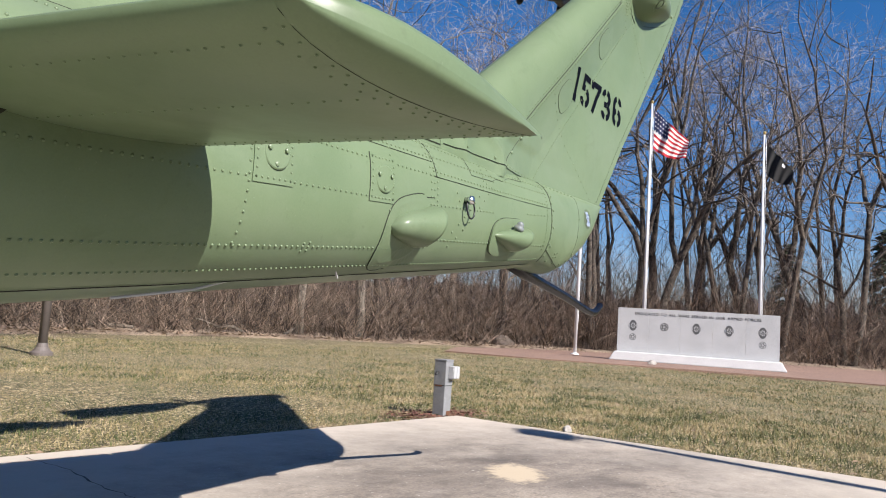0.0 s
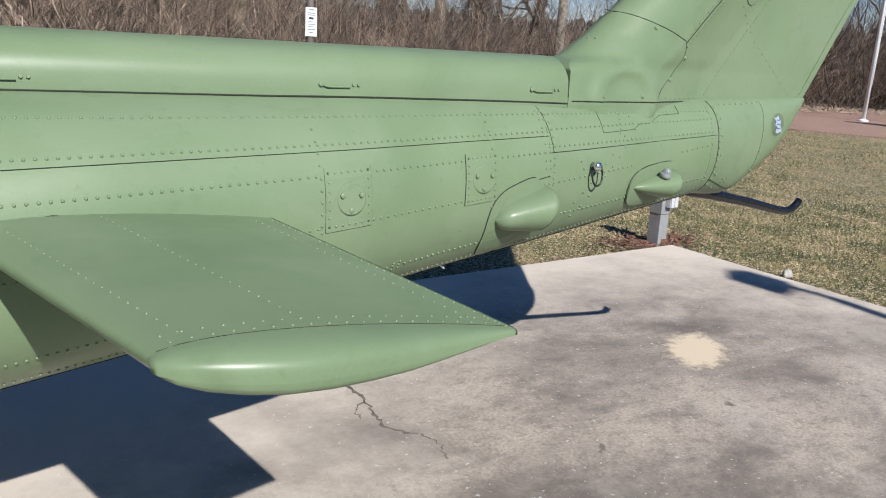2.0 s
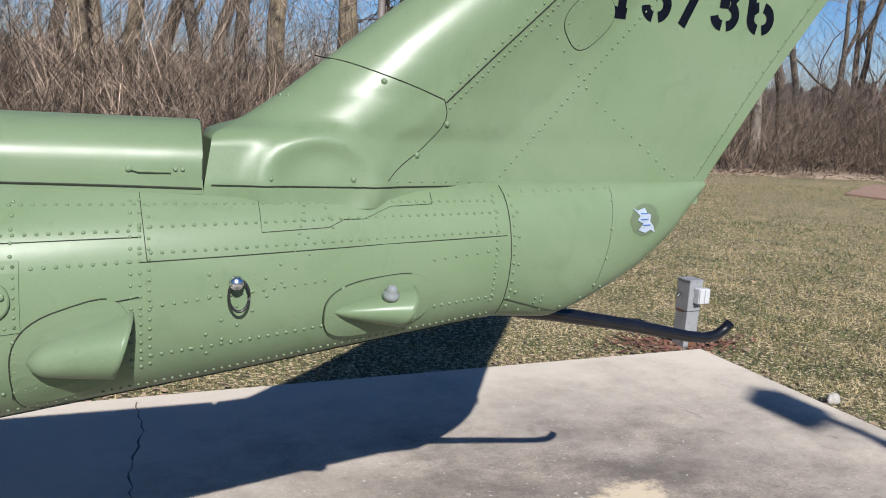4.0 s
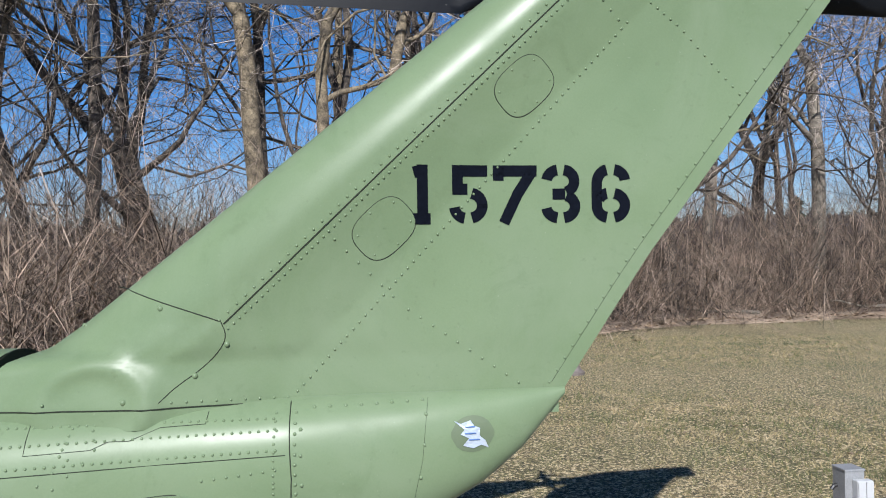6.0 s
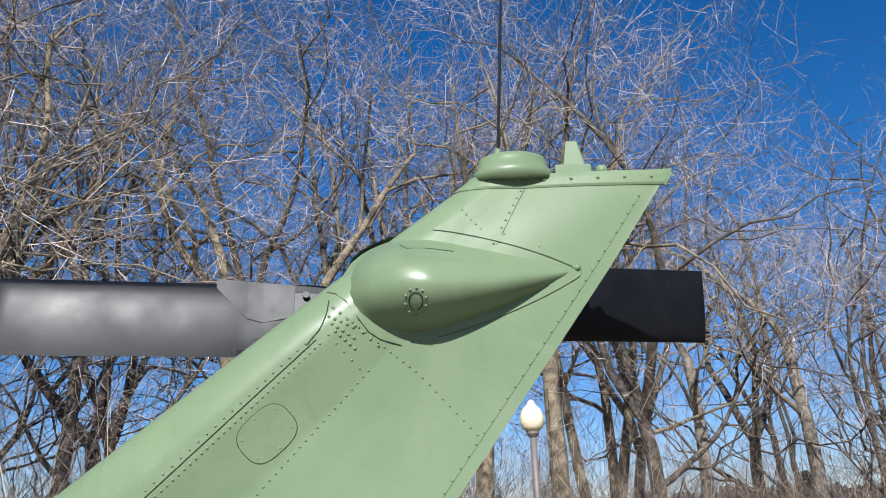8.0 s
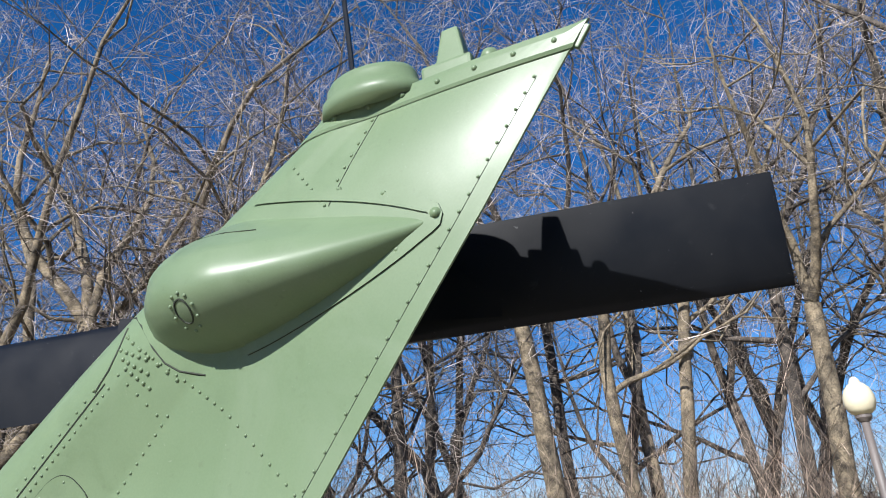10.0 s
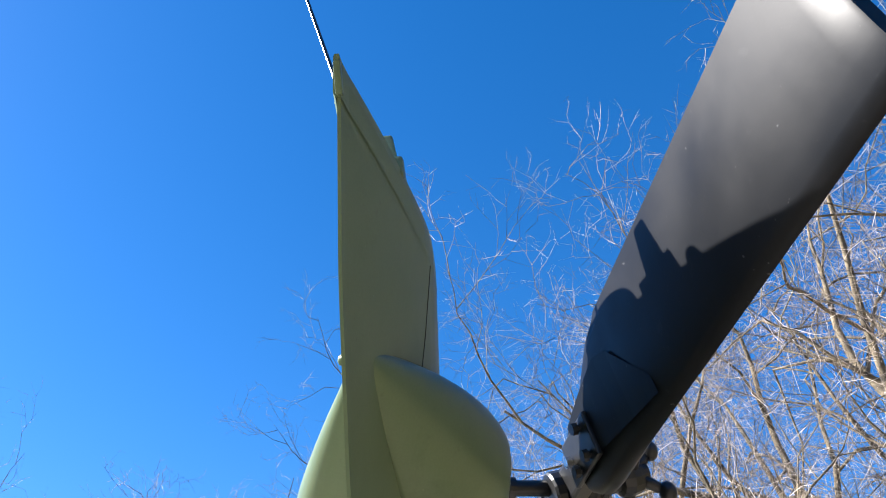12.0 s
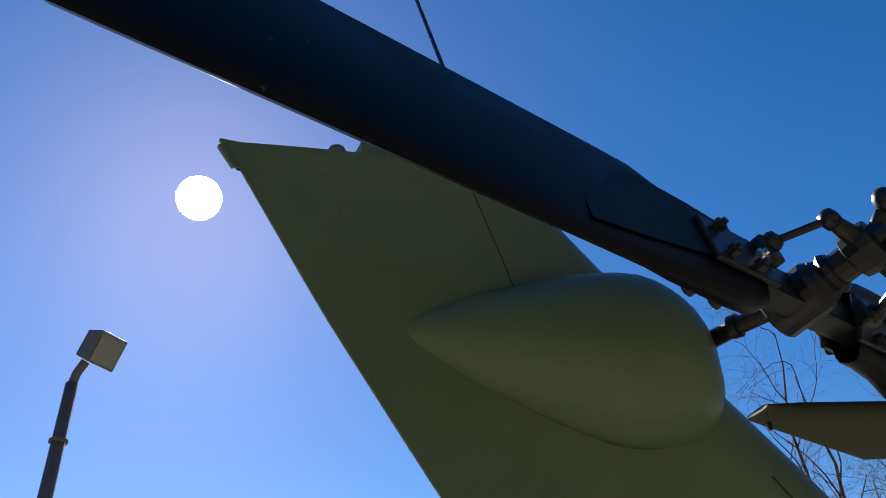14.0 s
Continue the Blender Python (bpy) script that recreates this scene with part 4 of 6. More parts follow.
# round port with its screws on the port fairing, and a hatch line on top
ring_n = Vector((0.0, -0.88, -0.48)).normalized()
part("inspection_port", tube([fairing_skin(1.648 + math.cos(a) * 0.020, 2.645 + math.sin(a) * 0.020) for a in np.linspace(0, 2 * math.pi, 21)], 0.0022, 4), SEAM, port_fairing)
part("hatch_line", tube([fairing_skin(x, z) for x, z in ((1.60, 2.85), (1.62, 2.826), (1.69, 2.824), (1.765, 2.818))], 0.002, 4), SEAM, port_fairing)
rivets([(fairing_skin(1.648 + math.cos(a) * 0.031, 2.645 + math.sin(a) * 0.031), ring_n) for a in np.linspace(0.2, 2 * math.pi - 0.4, 10)], port_fairing, 0.0045)

# things on the fin's top
disc = part("antenna_base", lathe([(0.122, -0.04), (0.122, 0.004), (0.112, 0.010), (0.110, 0.044), (0.103, 0.062), (0.086, 0.072), (0.05, 0.076), (0.001, 0.077)], (0, 0, 0), (0, 0, 1), 36), GREEN, fin_cap, smooth=True)
disc.matrix_basis = Matrix.Translation((1.982, 0.050, 3.138)) @ Matrix.Diagonal((1.08, 0.66, 0.82, 1))
part("whip_foot", lathe([(0.016, 0), (0.013, 0.012), (0.006, 0.02)], (1.934, 0.044, 3.212), (0.06, -0.25, 1), 10), GREEN, fin_cap)
part("whip_antenna", tube([(1.934, 0.048, 3.19), (1.958, -0.056, 3.6), (1.999, -0.212, 4.2), (2.028, -0.318, 4.6)], [0.0065, 0.006, 0.005, 0.0035], 6), STEEL, fin_cap, "thin black whip antenna")
beacon = part("top_light", box(pose(2.185, 0.064, 3.138), (0.125, 0.075, 0.045), 0.008), GREEN, fin_cap)
part("top_light_cover", box(pose(2.192, 0.064, 3.205), (0.078, 0.055, 0.105), 0.006, 0.52), GREEN, beacon)
part("top_knob", lathe([(0.022, 0), (0.022, 0.018), (0.017, 0.03), (0.001, 0.034)], (2.284, 0.050, 3.126), (0, 0, 1), 12), GREEN, fin_cap, smooth=True)
part("fin_tip_corner", box(pose(2.494, 0.022, 3.094, 0, 37, 0), (0.018, 0.012, 0.055), 0.003), GREEN, fin_cap)

# tail skid
part("tail_skid", tube([(0.60, 0.02, 1.155), (0.76, 0.028, 1.120), (0.86, 0.032, 1.100), (1.15, 0.045, 1.047), (1.40, 0.060, 0.993), (1.475, 0.065, 0.981),
     (1.525, 0.067, 0.985), (1.562, 0.068, 1.005), (1.584, 0.069, 1.025)], [0.028, 0.030, 0.023, 0.021, 0.019, 0.0185, 0.018, 0.0175, 0.017], 14), SKIDBLACK, helicopter, "black tubular tail skid with an upturned end", smooth=True)

# elevators
def elevator(side):
    def plan(y):
        d = abs(y) - 0.30
        return -1.930 + 0.27 * d, -1.258 + 0.165 * d, 1.248 - 0.012 * d, 1.228 - 0.034 * d

    def height(f, upper):
        shape = math.sqrt(f) * 1.32 * (1 - f) + 0.012
        return 0.052 * shape if upper else -0.098 * shape

    def spot(y, f, upper):
        le, te, zl, zt = plan(y)
        return Vector((le + (te - le) * f, side * y, zl + (zt - zl) * f + height(f, upper)))

    fs = [(1 - math.cos(math.pi * k / 14)) / 2 for k in range(15)]

    def section(y):
        return [spot(y, f, True) for f in fs[::-1]] + [spot(y, f, False) for f in fs[1:-1]]

    e = part("elevator", sheet([section(y) for y in np.linspace(0.24, 1.19, 12)], True), GREEN, helicopter, smooth=True)
    rows = []
    for k in range(14):
        f = k / 13
        ring = []
        for g, upper in [(g, True) for g in fs[::-1]] + [(g, False) for g in fs[1:-1]]:
            p, q = spot(1.19, g, True), spot(1.19, g, False)
            middle = (p.z + q.z) / 2 - 0.008 * f
            out = lerp(g, [(0, 0.02), (0.02, 0.032), (0.05, 0.042), (0.13, 0.060), (0.26, 0.078), (0.42, 0.078), (0.62, 0.064), (0.82, 0.040), (1.0, 0.016)])
            z = (p if upper else q).z
            ring.append(Vector((p.x, side * (1.19 + out * math.sin(f * math.pi / 2)), middle + (z - middle) * max(0.0, math.cos(f * math.pi / 2)) ** 0.62)))
        rows.append(ring)
    geo = sheet(rows, True)
    part("elevator_tip", geo, GREEN, e, smooth=True)
    if side < 0:
        for upper, nz in ((True, 1), (False, -1)):
            up = Vector((0, 0, nz))
            for f in (0.10, 0.40, 0.90):
                rivets([(spot(y, f, upper), up) for y in np.linspace(0.40, 1.15, 28)], e, 0.0027)
            rivets([(spot(y, 0.975, upper), up) for y in np.linspace(0.36, 1.19, 34)], e, 0.0026)
            for y in (1.152, 1.178):
                rivets([(spot(y, f, upper), up) for f in np.linspace(0.06, 0.97, 20)], e, 0.0027)
            part("seam", tube([spot(1.19, f, upper) for f in np.linspace(0.02, 0.98, 20)], 0.0006, 4), SEAM, e)
    return e


elevator(-1)
elevator(1)
for side in (-1, 1):
    part("elevator_slot", lathe([(0.050, 0.0), (0.050, 0.004), (0.045, 0.005)], boom_at(-1.715, boom_u(-1.735, 1.218), side)[0], (0, side, 0.15), 20), SEAM, boom)

# tail rotor: its own frame, span along X, chord along Y, shaft along Z
hub = Vector((1.502, 0.3985, 2.7797))
span = Vector((2.559, 0.507, 0.0068)).normalized()
chord = (Vector((0, 0.0637, -0.283)) - span * Vector((0, 0.0637, -0.283)).dot(span)).normalized()
shaft = span.cross(chord)
if shaft.y < 0:
    shaft = -shaft
rot = Matrix((span, chord, shaft)).transposed().to_4x4()
rotor = part("tail_rotor", lathe([(0.045, -0.05), (0.05, -0.045), (0.05, 0.045), (0.04, 0.06), (0.032, 0.07)], (0, 0, 0), (0, 0, 1), 16), STEEL, helicopter, "black two-bladed tail rotor", smooth=False)
rotor.matrix_basis = Matrix.Translation(hub) @ rot
inv = rotor.matrix_basis.inverted()


def pitched(end):
    """The pitch of one blade about the span: both lean into the turn, so the two lean opposite ways."""
    return Matrix.Rotation(0.0 if end > 0 else radians(-24.5), 4, "X")


def blade(end):
    """One blade; end +1 or -1 along the span. The nose of one is up, of the other down."""
    rows = []
    turned = pitched(end)
    nose = 1 if end > 0 else -1
    for r in [0.16, 0.20, 0.26, 0.32, 0.40, 0.46, 0.50, 0.58, 0.64, 0.9, 1.1, 1.24, 1.282, 1.290]:
        nose_y = nose * lerp(r, [(0.16, 0.072), (0.19, 0.092), (0.24, 0.097), (1.3, 0.097)])
        tail_y = -nose * lerp(r, [(0.16, 0.080), (0.24, 0.085), (0.46, 0.182), (1.3, 0.182)])
        thick = lerp(r, [(0.16, 0.030), (0.32, 0.026), (0.60, 0.019), (1.28, 0.017), (1.295, 0.012)])
        ring = []
        for k in range(20):
            a = 2 * math.pi * k / 20
            f = (1 - math.cos(a)) / 2
            half = thick * (2.2 * math.sqrt(f) * (1 - f) + 0.05 * (1 - f)) if r > 0.4 else thick * abs(math.sin(math.acos(max(-1, min(1, 1 - 2 * f))))) ** 0.5
            ring.append(turned @ Vector((end * r, nose_y + (tail_y - nose_y) * f, half * (1 if a < math.pi else -1))))
        rows.append(ring)
    geo = sheet(rows, True)
    geo[1].append(tuple(range(len(geo[0]) - 20, len(geo[0]))))
    b = part("blade", geo, BLADE, rotor, "matt black tail rotor blade", smooth=True)
    b.data.set_sharp_from_angle(angle=radians(50))
    for zz in (1, -1):
        doubler = []
        for r in np.linspace(0.20, 0.58, 8):
            y0 = -0.02 + nose * lerp(r, [(0.2, 0.05), (0.58, 0.085)])
            y1 = -0.02 - nose * lerp(r, [(0.2, 0.045), (0.45, 0.09), (0.58, -0.05)])
            doubler.append([turned @ Vector((end * r, y0 + (y1 - y0) * k / 6, zz * lerp(r, [(0.2, 0.034), (0.32, 0.031), (0.45, 0.0215), (0.58, 0.0175)]))) for k in range(7)])
        part("root_doubler", sheet(doubler), BLADE, b)
    return b


blade(1)
blade(-1)
part("mast", tube([inv @ Vector((1.525, 0.16, 2.792)), inv @ Vector((1.518, 0.265, 2.790)), (0, 0, 0.02)], 0.018, 14), STEEL, rotor, "black rotor shaft", smooth=True)
part("shaft_seal", tube([inv @ Vector((1.522, 0.255, 2.791)), inv @ Vector((1.518, 0.270, 2.790))], 0.024, 14), STEEL, rotor)
part("yoke", box(pose(0, 0, 0), (0.42, 0.075, 0.05), 0.008), STEEL, rotor)
for end in (1, -1):
    part("grip_plate", box(pitched(end) @ pose(end * 0.225, 0, 0.035), (0.17, 0.095, 0.012), 0.004), STEEL, rotor)
    part("grip_plate", box(pitched(end) @ pose(end * 0.225, 0, -0.035), (0.17, 0.095, 0.012), 0.004), STEEL, rotor)
    for xx, yy in ((0.175, 0.0), (0.27, 0.028), (0.27, -0.03), (0.20, 0.032)):
        part("grip_bolt", lathe([(0.013, -0.058), (0.013, -0.046), (0.008, -0.044), (0.008, 0.044), (0.012, 0.045), (0.012, 0.056), (0.006, 0.058), (0.006, 0.064)],
             pitched(end) @ Vector((end * xx, yy, 0)), pitched(end) @ Vector((0, 0, 1)), 8), CHROME if yy == 0.0 else STEEL, rotor)
    # pitch horn, link and counterweight on the outer side
    part("pitch_horn", box(pose(end * 0.142, -end * 0.022, 0.050), (0.045, 0.05, 0.026), 0.006), STEEL, rotor)
    knuckle = Vector((0.015 + end * 0.078, 0.012 - end * 0.040, 0.152))
    link_foot = Vector((end * 0.140, -end * 0.032, 0.064))
    part("pitch_link", tube([link_foot, knuckle], 0.0075, 8), STEEL, rotor)
    for q in (link_foot, knuckle):
        part("rod_end", lathe([(0.004, -0.016), (0.016, -0.012), (0.018, 0), (0.016, 0.012), (0.004, 0.016)], q, (0, 1, 0.2), 10), STEEL, rotor, smooth=True)
    part("crosshead_arm", tube([(0, 0, 0.155), knuckle], [0.022, 0.013], 8), STEEL, rotor, smooth=True)
    ball = Vector((0.010, 0.008 - end * 0.052, 0.226))
    part("weight_arm", tube([(0, 0, 0.165), ball], [0.018, 0.011], 8), STEEL, rotor, smooth=True)
    b = bmesh.new()
    bmesh.ops.create_icosphere(b, subdivisions=2, radius=0.026)
    for v in b.verts:
        v.co.z *= 0.82
    bmesh.ops.translate(b, vec=ball, verts=b.verts)
    part("counterweight", b, STEEL, rotor, "black round counterweight", smooth=True)
part("pitch_shaft", lathe([(0.034, 0.04), (0.03, 0.08), (0.03, 0.12), (0.042, 0.125), (0.046, 0.15), (0.042, 0.175), (0.026, 0.18), (0.022, 0.20), (0.001, 0.202)], (0, 0, 0), (0, 0, 1), 14), STEEL, rotor, smooth=False)
part("boot", lathe([(0.036, 0.05), (0.042, 0.06), (0.036, 0.07), (0.042, 0.08), (0.036, 0.09)], (0, 0, 0), (0, 0, 1), 14), STEEL, rotor)

# main rotor blade that reaches back over the boom
MB_TIP, MB_ROOT = Vector((0.10, -1.22, 3.23)), Vector((-6.6, 0.0, 3.74))
mb_dir = (MB_ROOT - MB_TIP).normalized()
mb_side = mb_dir.cross(Vector((0, 0, 1))).normalized()
mb_up = mb_side.cross(mb_dir)
rows = []
mb_len = (MB_ROOT - MB_TIP).length
for s in (0.0, 0.06, 0.2, 0.5, 0.85, 1.15, 2.0, 4.0, mb_len - 0.8, mb_len - 0.4):
    a0 = 0.39
    b0 = lerp(s, [(0.0, 0.23), (1.15, -0.39), (mb_len, -0.39)])
    th = lerp(s, [(0.0, 0.012), (0.2, 0.035), (0.85, 0.05), (mb_len, 0.06)])
    ring = []
    for k in range(18):
        a = 2 * math.pi * k / 18
        f = (1 - math.cos(a)) / 2
        ring.append(MB_TIP + mb_dir * s + mb_side * (a0 + (b0 - a0) * f) + mb_up * (th * 2.0 * math.sqrt(f) * (1 - f) * (1 if a < math.pi else -1)))
    rows.append(ring)
geo = sheet(rows, True)
geo[1].append(tuple(range(18)))
part("main_rotor_blade", geo, OLIVEDRAB, helicopter, "dark drab main rotor blade with a tapered tip", smooth=True)
part("blade_tip_fitting", lathe([(0.012, -0.045), (0.012, 0.03), (0.005, 0.04)], MB_TIP + mb_dir * 0.12 + mb_side * 0.22, mb_up, 8), STEEL, helicopter)

# plain forward fuselage that carries the boom and the rotor
rows = []
for x, w, lo, hi in ((-11.4, 0.12, 1.15, 1.40), (-11.0, 0.28, 0.92, 1.60), (-10.0, 0.44, 0.72, 2.05), (-9.0, 0.48, 0.64, 2.35), (-8.0, 0.50, 0.60, 2.45),
                     (-7.0, 0.58, 0.58, 2.50), (-6.0, 0.60, 0.60, 2.40), (-5.3, 0.58, 0.64, 2.05), (-4.9, 0.56, 0.66, 1.80), (-4.6, 0.50, 0.62, 1.60), (-4.4, 0.40, 0.62, 1.50)):
    m, h = (lo + hi) / 2, (hi - lo) / 2
    rows.append([Vector((x, w * math.copysign(abs(math.cos(a)) ** 0.8, math.cos(a)), m + h * math.copysign(abs(math.sin(a)) ** 0.8, math.sin(a)))) for a in np.linspace(0, 2 * math.pi, 25)[:-1]])
geo = sheet(rows, True)
geo[1].append(tuple(range(24)))
geo[1].append(tuple(range(len(geo[0]) - 24, len(geo[0]))))
part("fuselage", geo, GREEN, helicopter, smooth=True)
part("rotor_mast", tube([(-6.6, 0, 2.3), (-6.6, 0, 3.85)], [0.14, 0.09], 14), STEEL, helicopter, smooth=True)
part("rotor_hub", box(pose(-6.6, 0.05, 3.80, 0, 5.5, 172), (1.5, 0.30, 0.14), 0.03), STEEL, helicopter)
for side in (-1, 1):
    part("landing_skid", tube([(-9.6, side * 1.05, 0.36), (-9.4, side * 1.05, 0.18), (-9.1, side * 1.05, 0.106), (-5.9, side * 1.05, 0.106)], 0.042, 10), GREEN, helicopter, smooth=True)
    for x in (-8.6, -6.6):
        part("skid_strut", tube([(x, side * 0.30, 0.70), (x, side * 0.75, 0.45), (x, side * 1.05, 0.12)], 0.04, 8), GREEN, helicopter, smooth=True)

helicopter.location = (-0.010, 0, -0.0665)
helicopter.scale = (1, 1, 1.025)

# rivets: those nearest the walk are parts of their own, the rest is joined
dome = part("rivet", dome_at(Vector((0, 0, 0)), Vector((0, 0, 1)), 1.0, 0.85), GREEN, smooth=True).data
bpy.data.objects.remove(bpy.data.objects["rivet"])
near = [q for q in RIVETS if q[3] == boom and -0.75 < q[0].x < 0.62][:300]
chosen = set(id(q) for q in near)
for p, n, r, parent in near:
    ob = new("rivet", dome)
    ob.parent = parent
    ob.matrix_basis = Matrix.Translation(p) @ Vector((0, 0, 1)).rotation_difference(n).to_matrix().to_4x4() @ Matrix.Scale(r, 4)
for owner in {q[3].name: q[3] for q in RIVETS}.values():
    left = [q for q in RIVETS if q[3] == owner and id(q) not in chosen]
    if left:
        tagged(part("rivets", joined(*[dome_at(p, n, r, r * 0.8) for p, n, r, _ in left]), GREEN, owner, smooth=True), kind="stuff")


# ---- ground ----
def slab_edge_y(x):
    return 2.51 - 0.032 * (3.56 - x)


def slab_edge_x(y):
    return 3.56 + 0.035 * (2.5 - y)


def in_slab(x, y, pad=0.0):
    return x < slab_edge_x(y) + pad and y < slab_edge_y(x) + pad and y > -2.75 - pad and x > -14 - pad


b = bmesh.new()
# the edge at y -2.75 is unseen, placed to cut light bounced off concrete
corner = [(-14, slab_edge_y(-14)), (3.56, 2.51), (slab_edge_x(-2.75), -2.75), (-14, -2.75)]
vs = [b.verts.new((x, y, 0)) for x, y in corner]
face = b.faces.new(vs)
out = bmesh.ops.extrude_face_region(b, geom=[face])
bmesh.ops.translate(b, vec=(0, 0, -0.15), verts=[v for v in out["geom"] if isinstance(v, bmesh.types.BMVert)])
bmesh.ops.bevel(b, geom=[e for e in b.edges if all(v.co.z > -0.01 for v in e.verts)], offset=0.012, segments=2, affect="EDGES")
slab = tagged(part("pavement", b, CONCRETE), "stained weathered concrete display pad", "pavement", kind="structure")
# cracks in the slab
CRACK = material("crack_dirt", (0.15, 0.122, 0.10), 0.95, vary=0.8, dark=(0.06, 0.05, 0.042), scale=18)
rng = random.Random(4)


def crack(points, width):
    left, right = [], []
    for (x0, y0), (x1, y1) in zip(points, points[1:]):
        n = 7
        for k in range(n):
            f = k / n
            x, y = x0 + (x1 - x0) * f + rng.uniform(-0.010, 0.010), y0 + (y1 - y0) * f + rng.uniform(-0.010, 0.010)
            w = width * rng.uniform(0.25, 1.0)
            d = Vector((x1 - x0, y1 - y0)).normalized()
            left.append((x - d.y * w, y + d.x * w, 0.0012))
            right.append((x + d.y * w, y - d.x * w, 0.0012))
    part("crack", sheet([left, right]), CRACK, slab)


crack([(-0.362, 1.178), (-0.371, 0.994), (-0.359, 0.83), (-0.38, 0.697), (-0.402, 0.545), (-0.293, 0.418)], 0.013)
crack([(-0.359, 0.83), (-0.45, 0.74), (-0.46, 0.66)], 0.006)
crack([(-0.293, 0.418), (-0.26, 0.30), (-0.314, 0.187)], 0.006)
crack([(-0.362, 1.178), (-0.37, 1.5), (-0.32, 1.9), (-0.36, 2.35)], 0.006)

# the lawn reaches the horizon
coords = sorted(set([round(v, 3) for v in list(np.linspace(-30, 45, 101)) + [-3000, -1200, -500, -250, -120, -60, 70, 120, 250, 500, 1200, 3000]]))
rows = []
for y in coords:
    row = []
    for x in coords:
        near = in_slab(x, y, 0.8)
        z = -0.035 if near else -0.035 + 0.035 * noise.noise((x * 0.25, y * 0.25, 0)) + 0.012 * noise.noise((x * 1.1, y * 1.1, 3))
        row.append(Vector((x, y, z)))
    rows.append(row)
lawn = tagged(part("ground", sheet(rows), LAWN, smooth=True), "dormant straw and green mown lawn", "lawn", kind="structure")

GRAVEL_LINE = [(16.8, 13.2), (17.4, 10.6), (18.7, 8.0), (20.2, 4.4), (21.0, 1.4), (23.4, 0.2), (29.5, -0.6), (44, -2.0), (46, 6), (34, 13.5), (27, 16.2), (21, 16.0)]
b = bmesh.new()
b.faces.new([b.verts.new((x, y, 0.02)) for x, y in GRAVEL_LINE])
out = bmesh.ops.extrude_face_region(b, geom=b.faces[:])
bmesh.ops.translate(b, vec=(0, 0, -0.10), verts=[v for v in out["geom"] if isinstance(v, bmesh.types.BMVert)])
tagged(part("gravel_plaza", b, GRAVEL), "reddish brown gravel plaza in the lawn", "path", kind="structure")


def wood_edge(az):
    """Distance of the wood's edge from (3, 0), by bearing from +y towards -x, in degrees."""
    return lerp(az, [(-112, 46), (-90, 37), (-72, 33), (-58, 31), (-48, 27), (-38, 24), (-25, 22), (-12, 18.5), (0, 15.6), (18, 15), (40, 14.5), (62, 15),
                     (78, 21), (90, 25), (102, 28), (112, 36), (124, 50), (136, 55), (150, 70)])


def polar(az, d):
    a = radians(az)
    return 3 - d * math.sin(a), d * math.cos(a)


rows = []
for az in np.linspace(-112, 150, 132):
    row = []
    for k, f in enumerate((0.0, 1.0, 2.5, 6, 14, 30, 60)):
        jitter = 0.7 * noise.noise((az * 0.12, k * 1.7, 0)) if k < 2 else 0
        x, y = polar(az, wood_edge(az) - 0.6 + f + jitter)
        row.append(Vector((x, y, -0.05 if k == 0 else 0.03 + 0.05 * f ** 0.5 + 0.05 * noise.noise((x * 0.5, y * 0.5, 0)))))
    rows.append(row)
tagged(part("leaf_litter", sheet(rows), LITTER, smooth=True), "brown fallen leaves along the edge of the wood", "leaf litter", kind="structure")

# distance: low wooded rise all round
rows = []
for az in np.linspace(-180, 180, 1801):
    top = 7.6 + 1.6 * noise.noise((az * 0.07, 0, 0)) + 1.2 * noise.noise((az * 0.9, 4, 0)) + 1.9 * noise.noise((az * 3.1, 9, 0)) + 1.6 * noise.noise((az * 2.3, 2, 5)) ** 2
    row = []
    for d, z in ((105, -0.5), (108, top * 0.55), (115, top * 0.85), (130, top)):
        x, y = polar(az, d)
        row.append(Vector((x, y, z)))
    rows.append(row)
tagged(part("backdrop", sheet(rows), FARWOODS), "distant grey brown leafless woods", "woods", kind="structure")


# ---- trees ----
def twist(rs, v, amount):
    return (v + np.array([rs.normal(0, amount), rs.normal(0, amount), rs.normal(0, amount)]))


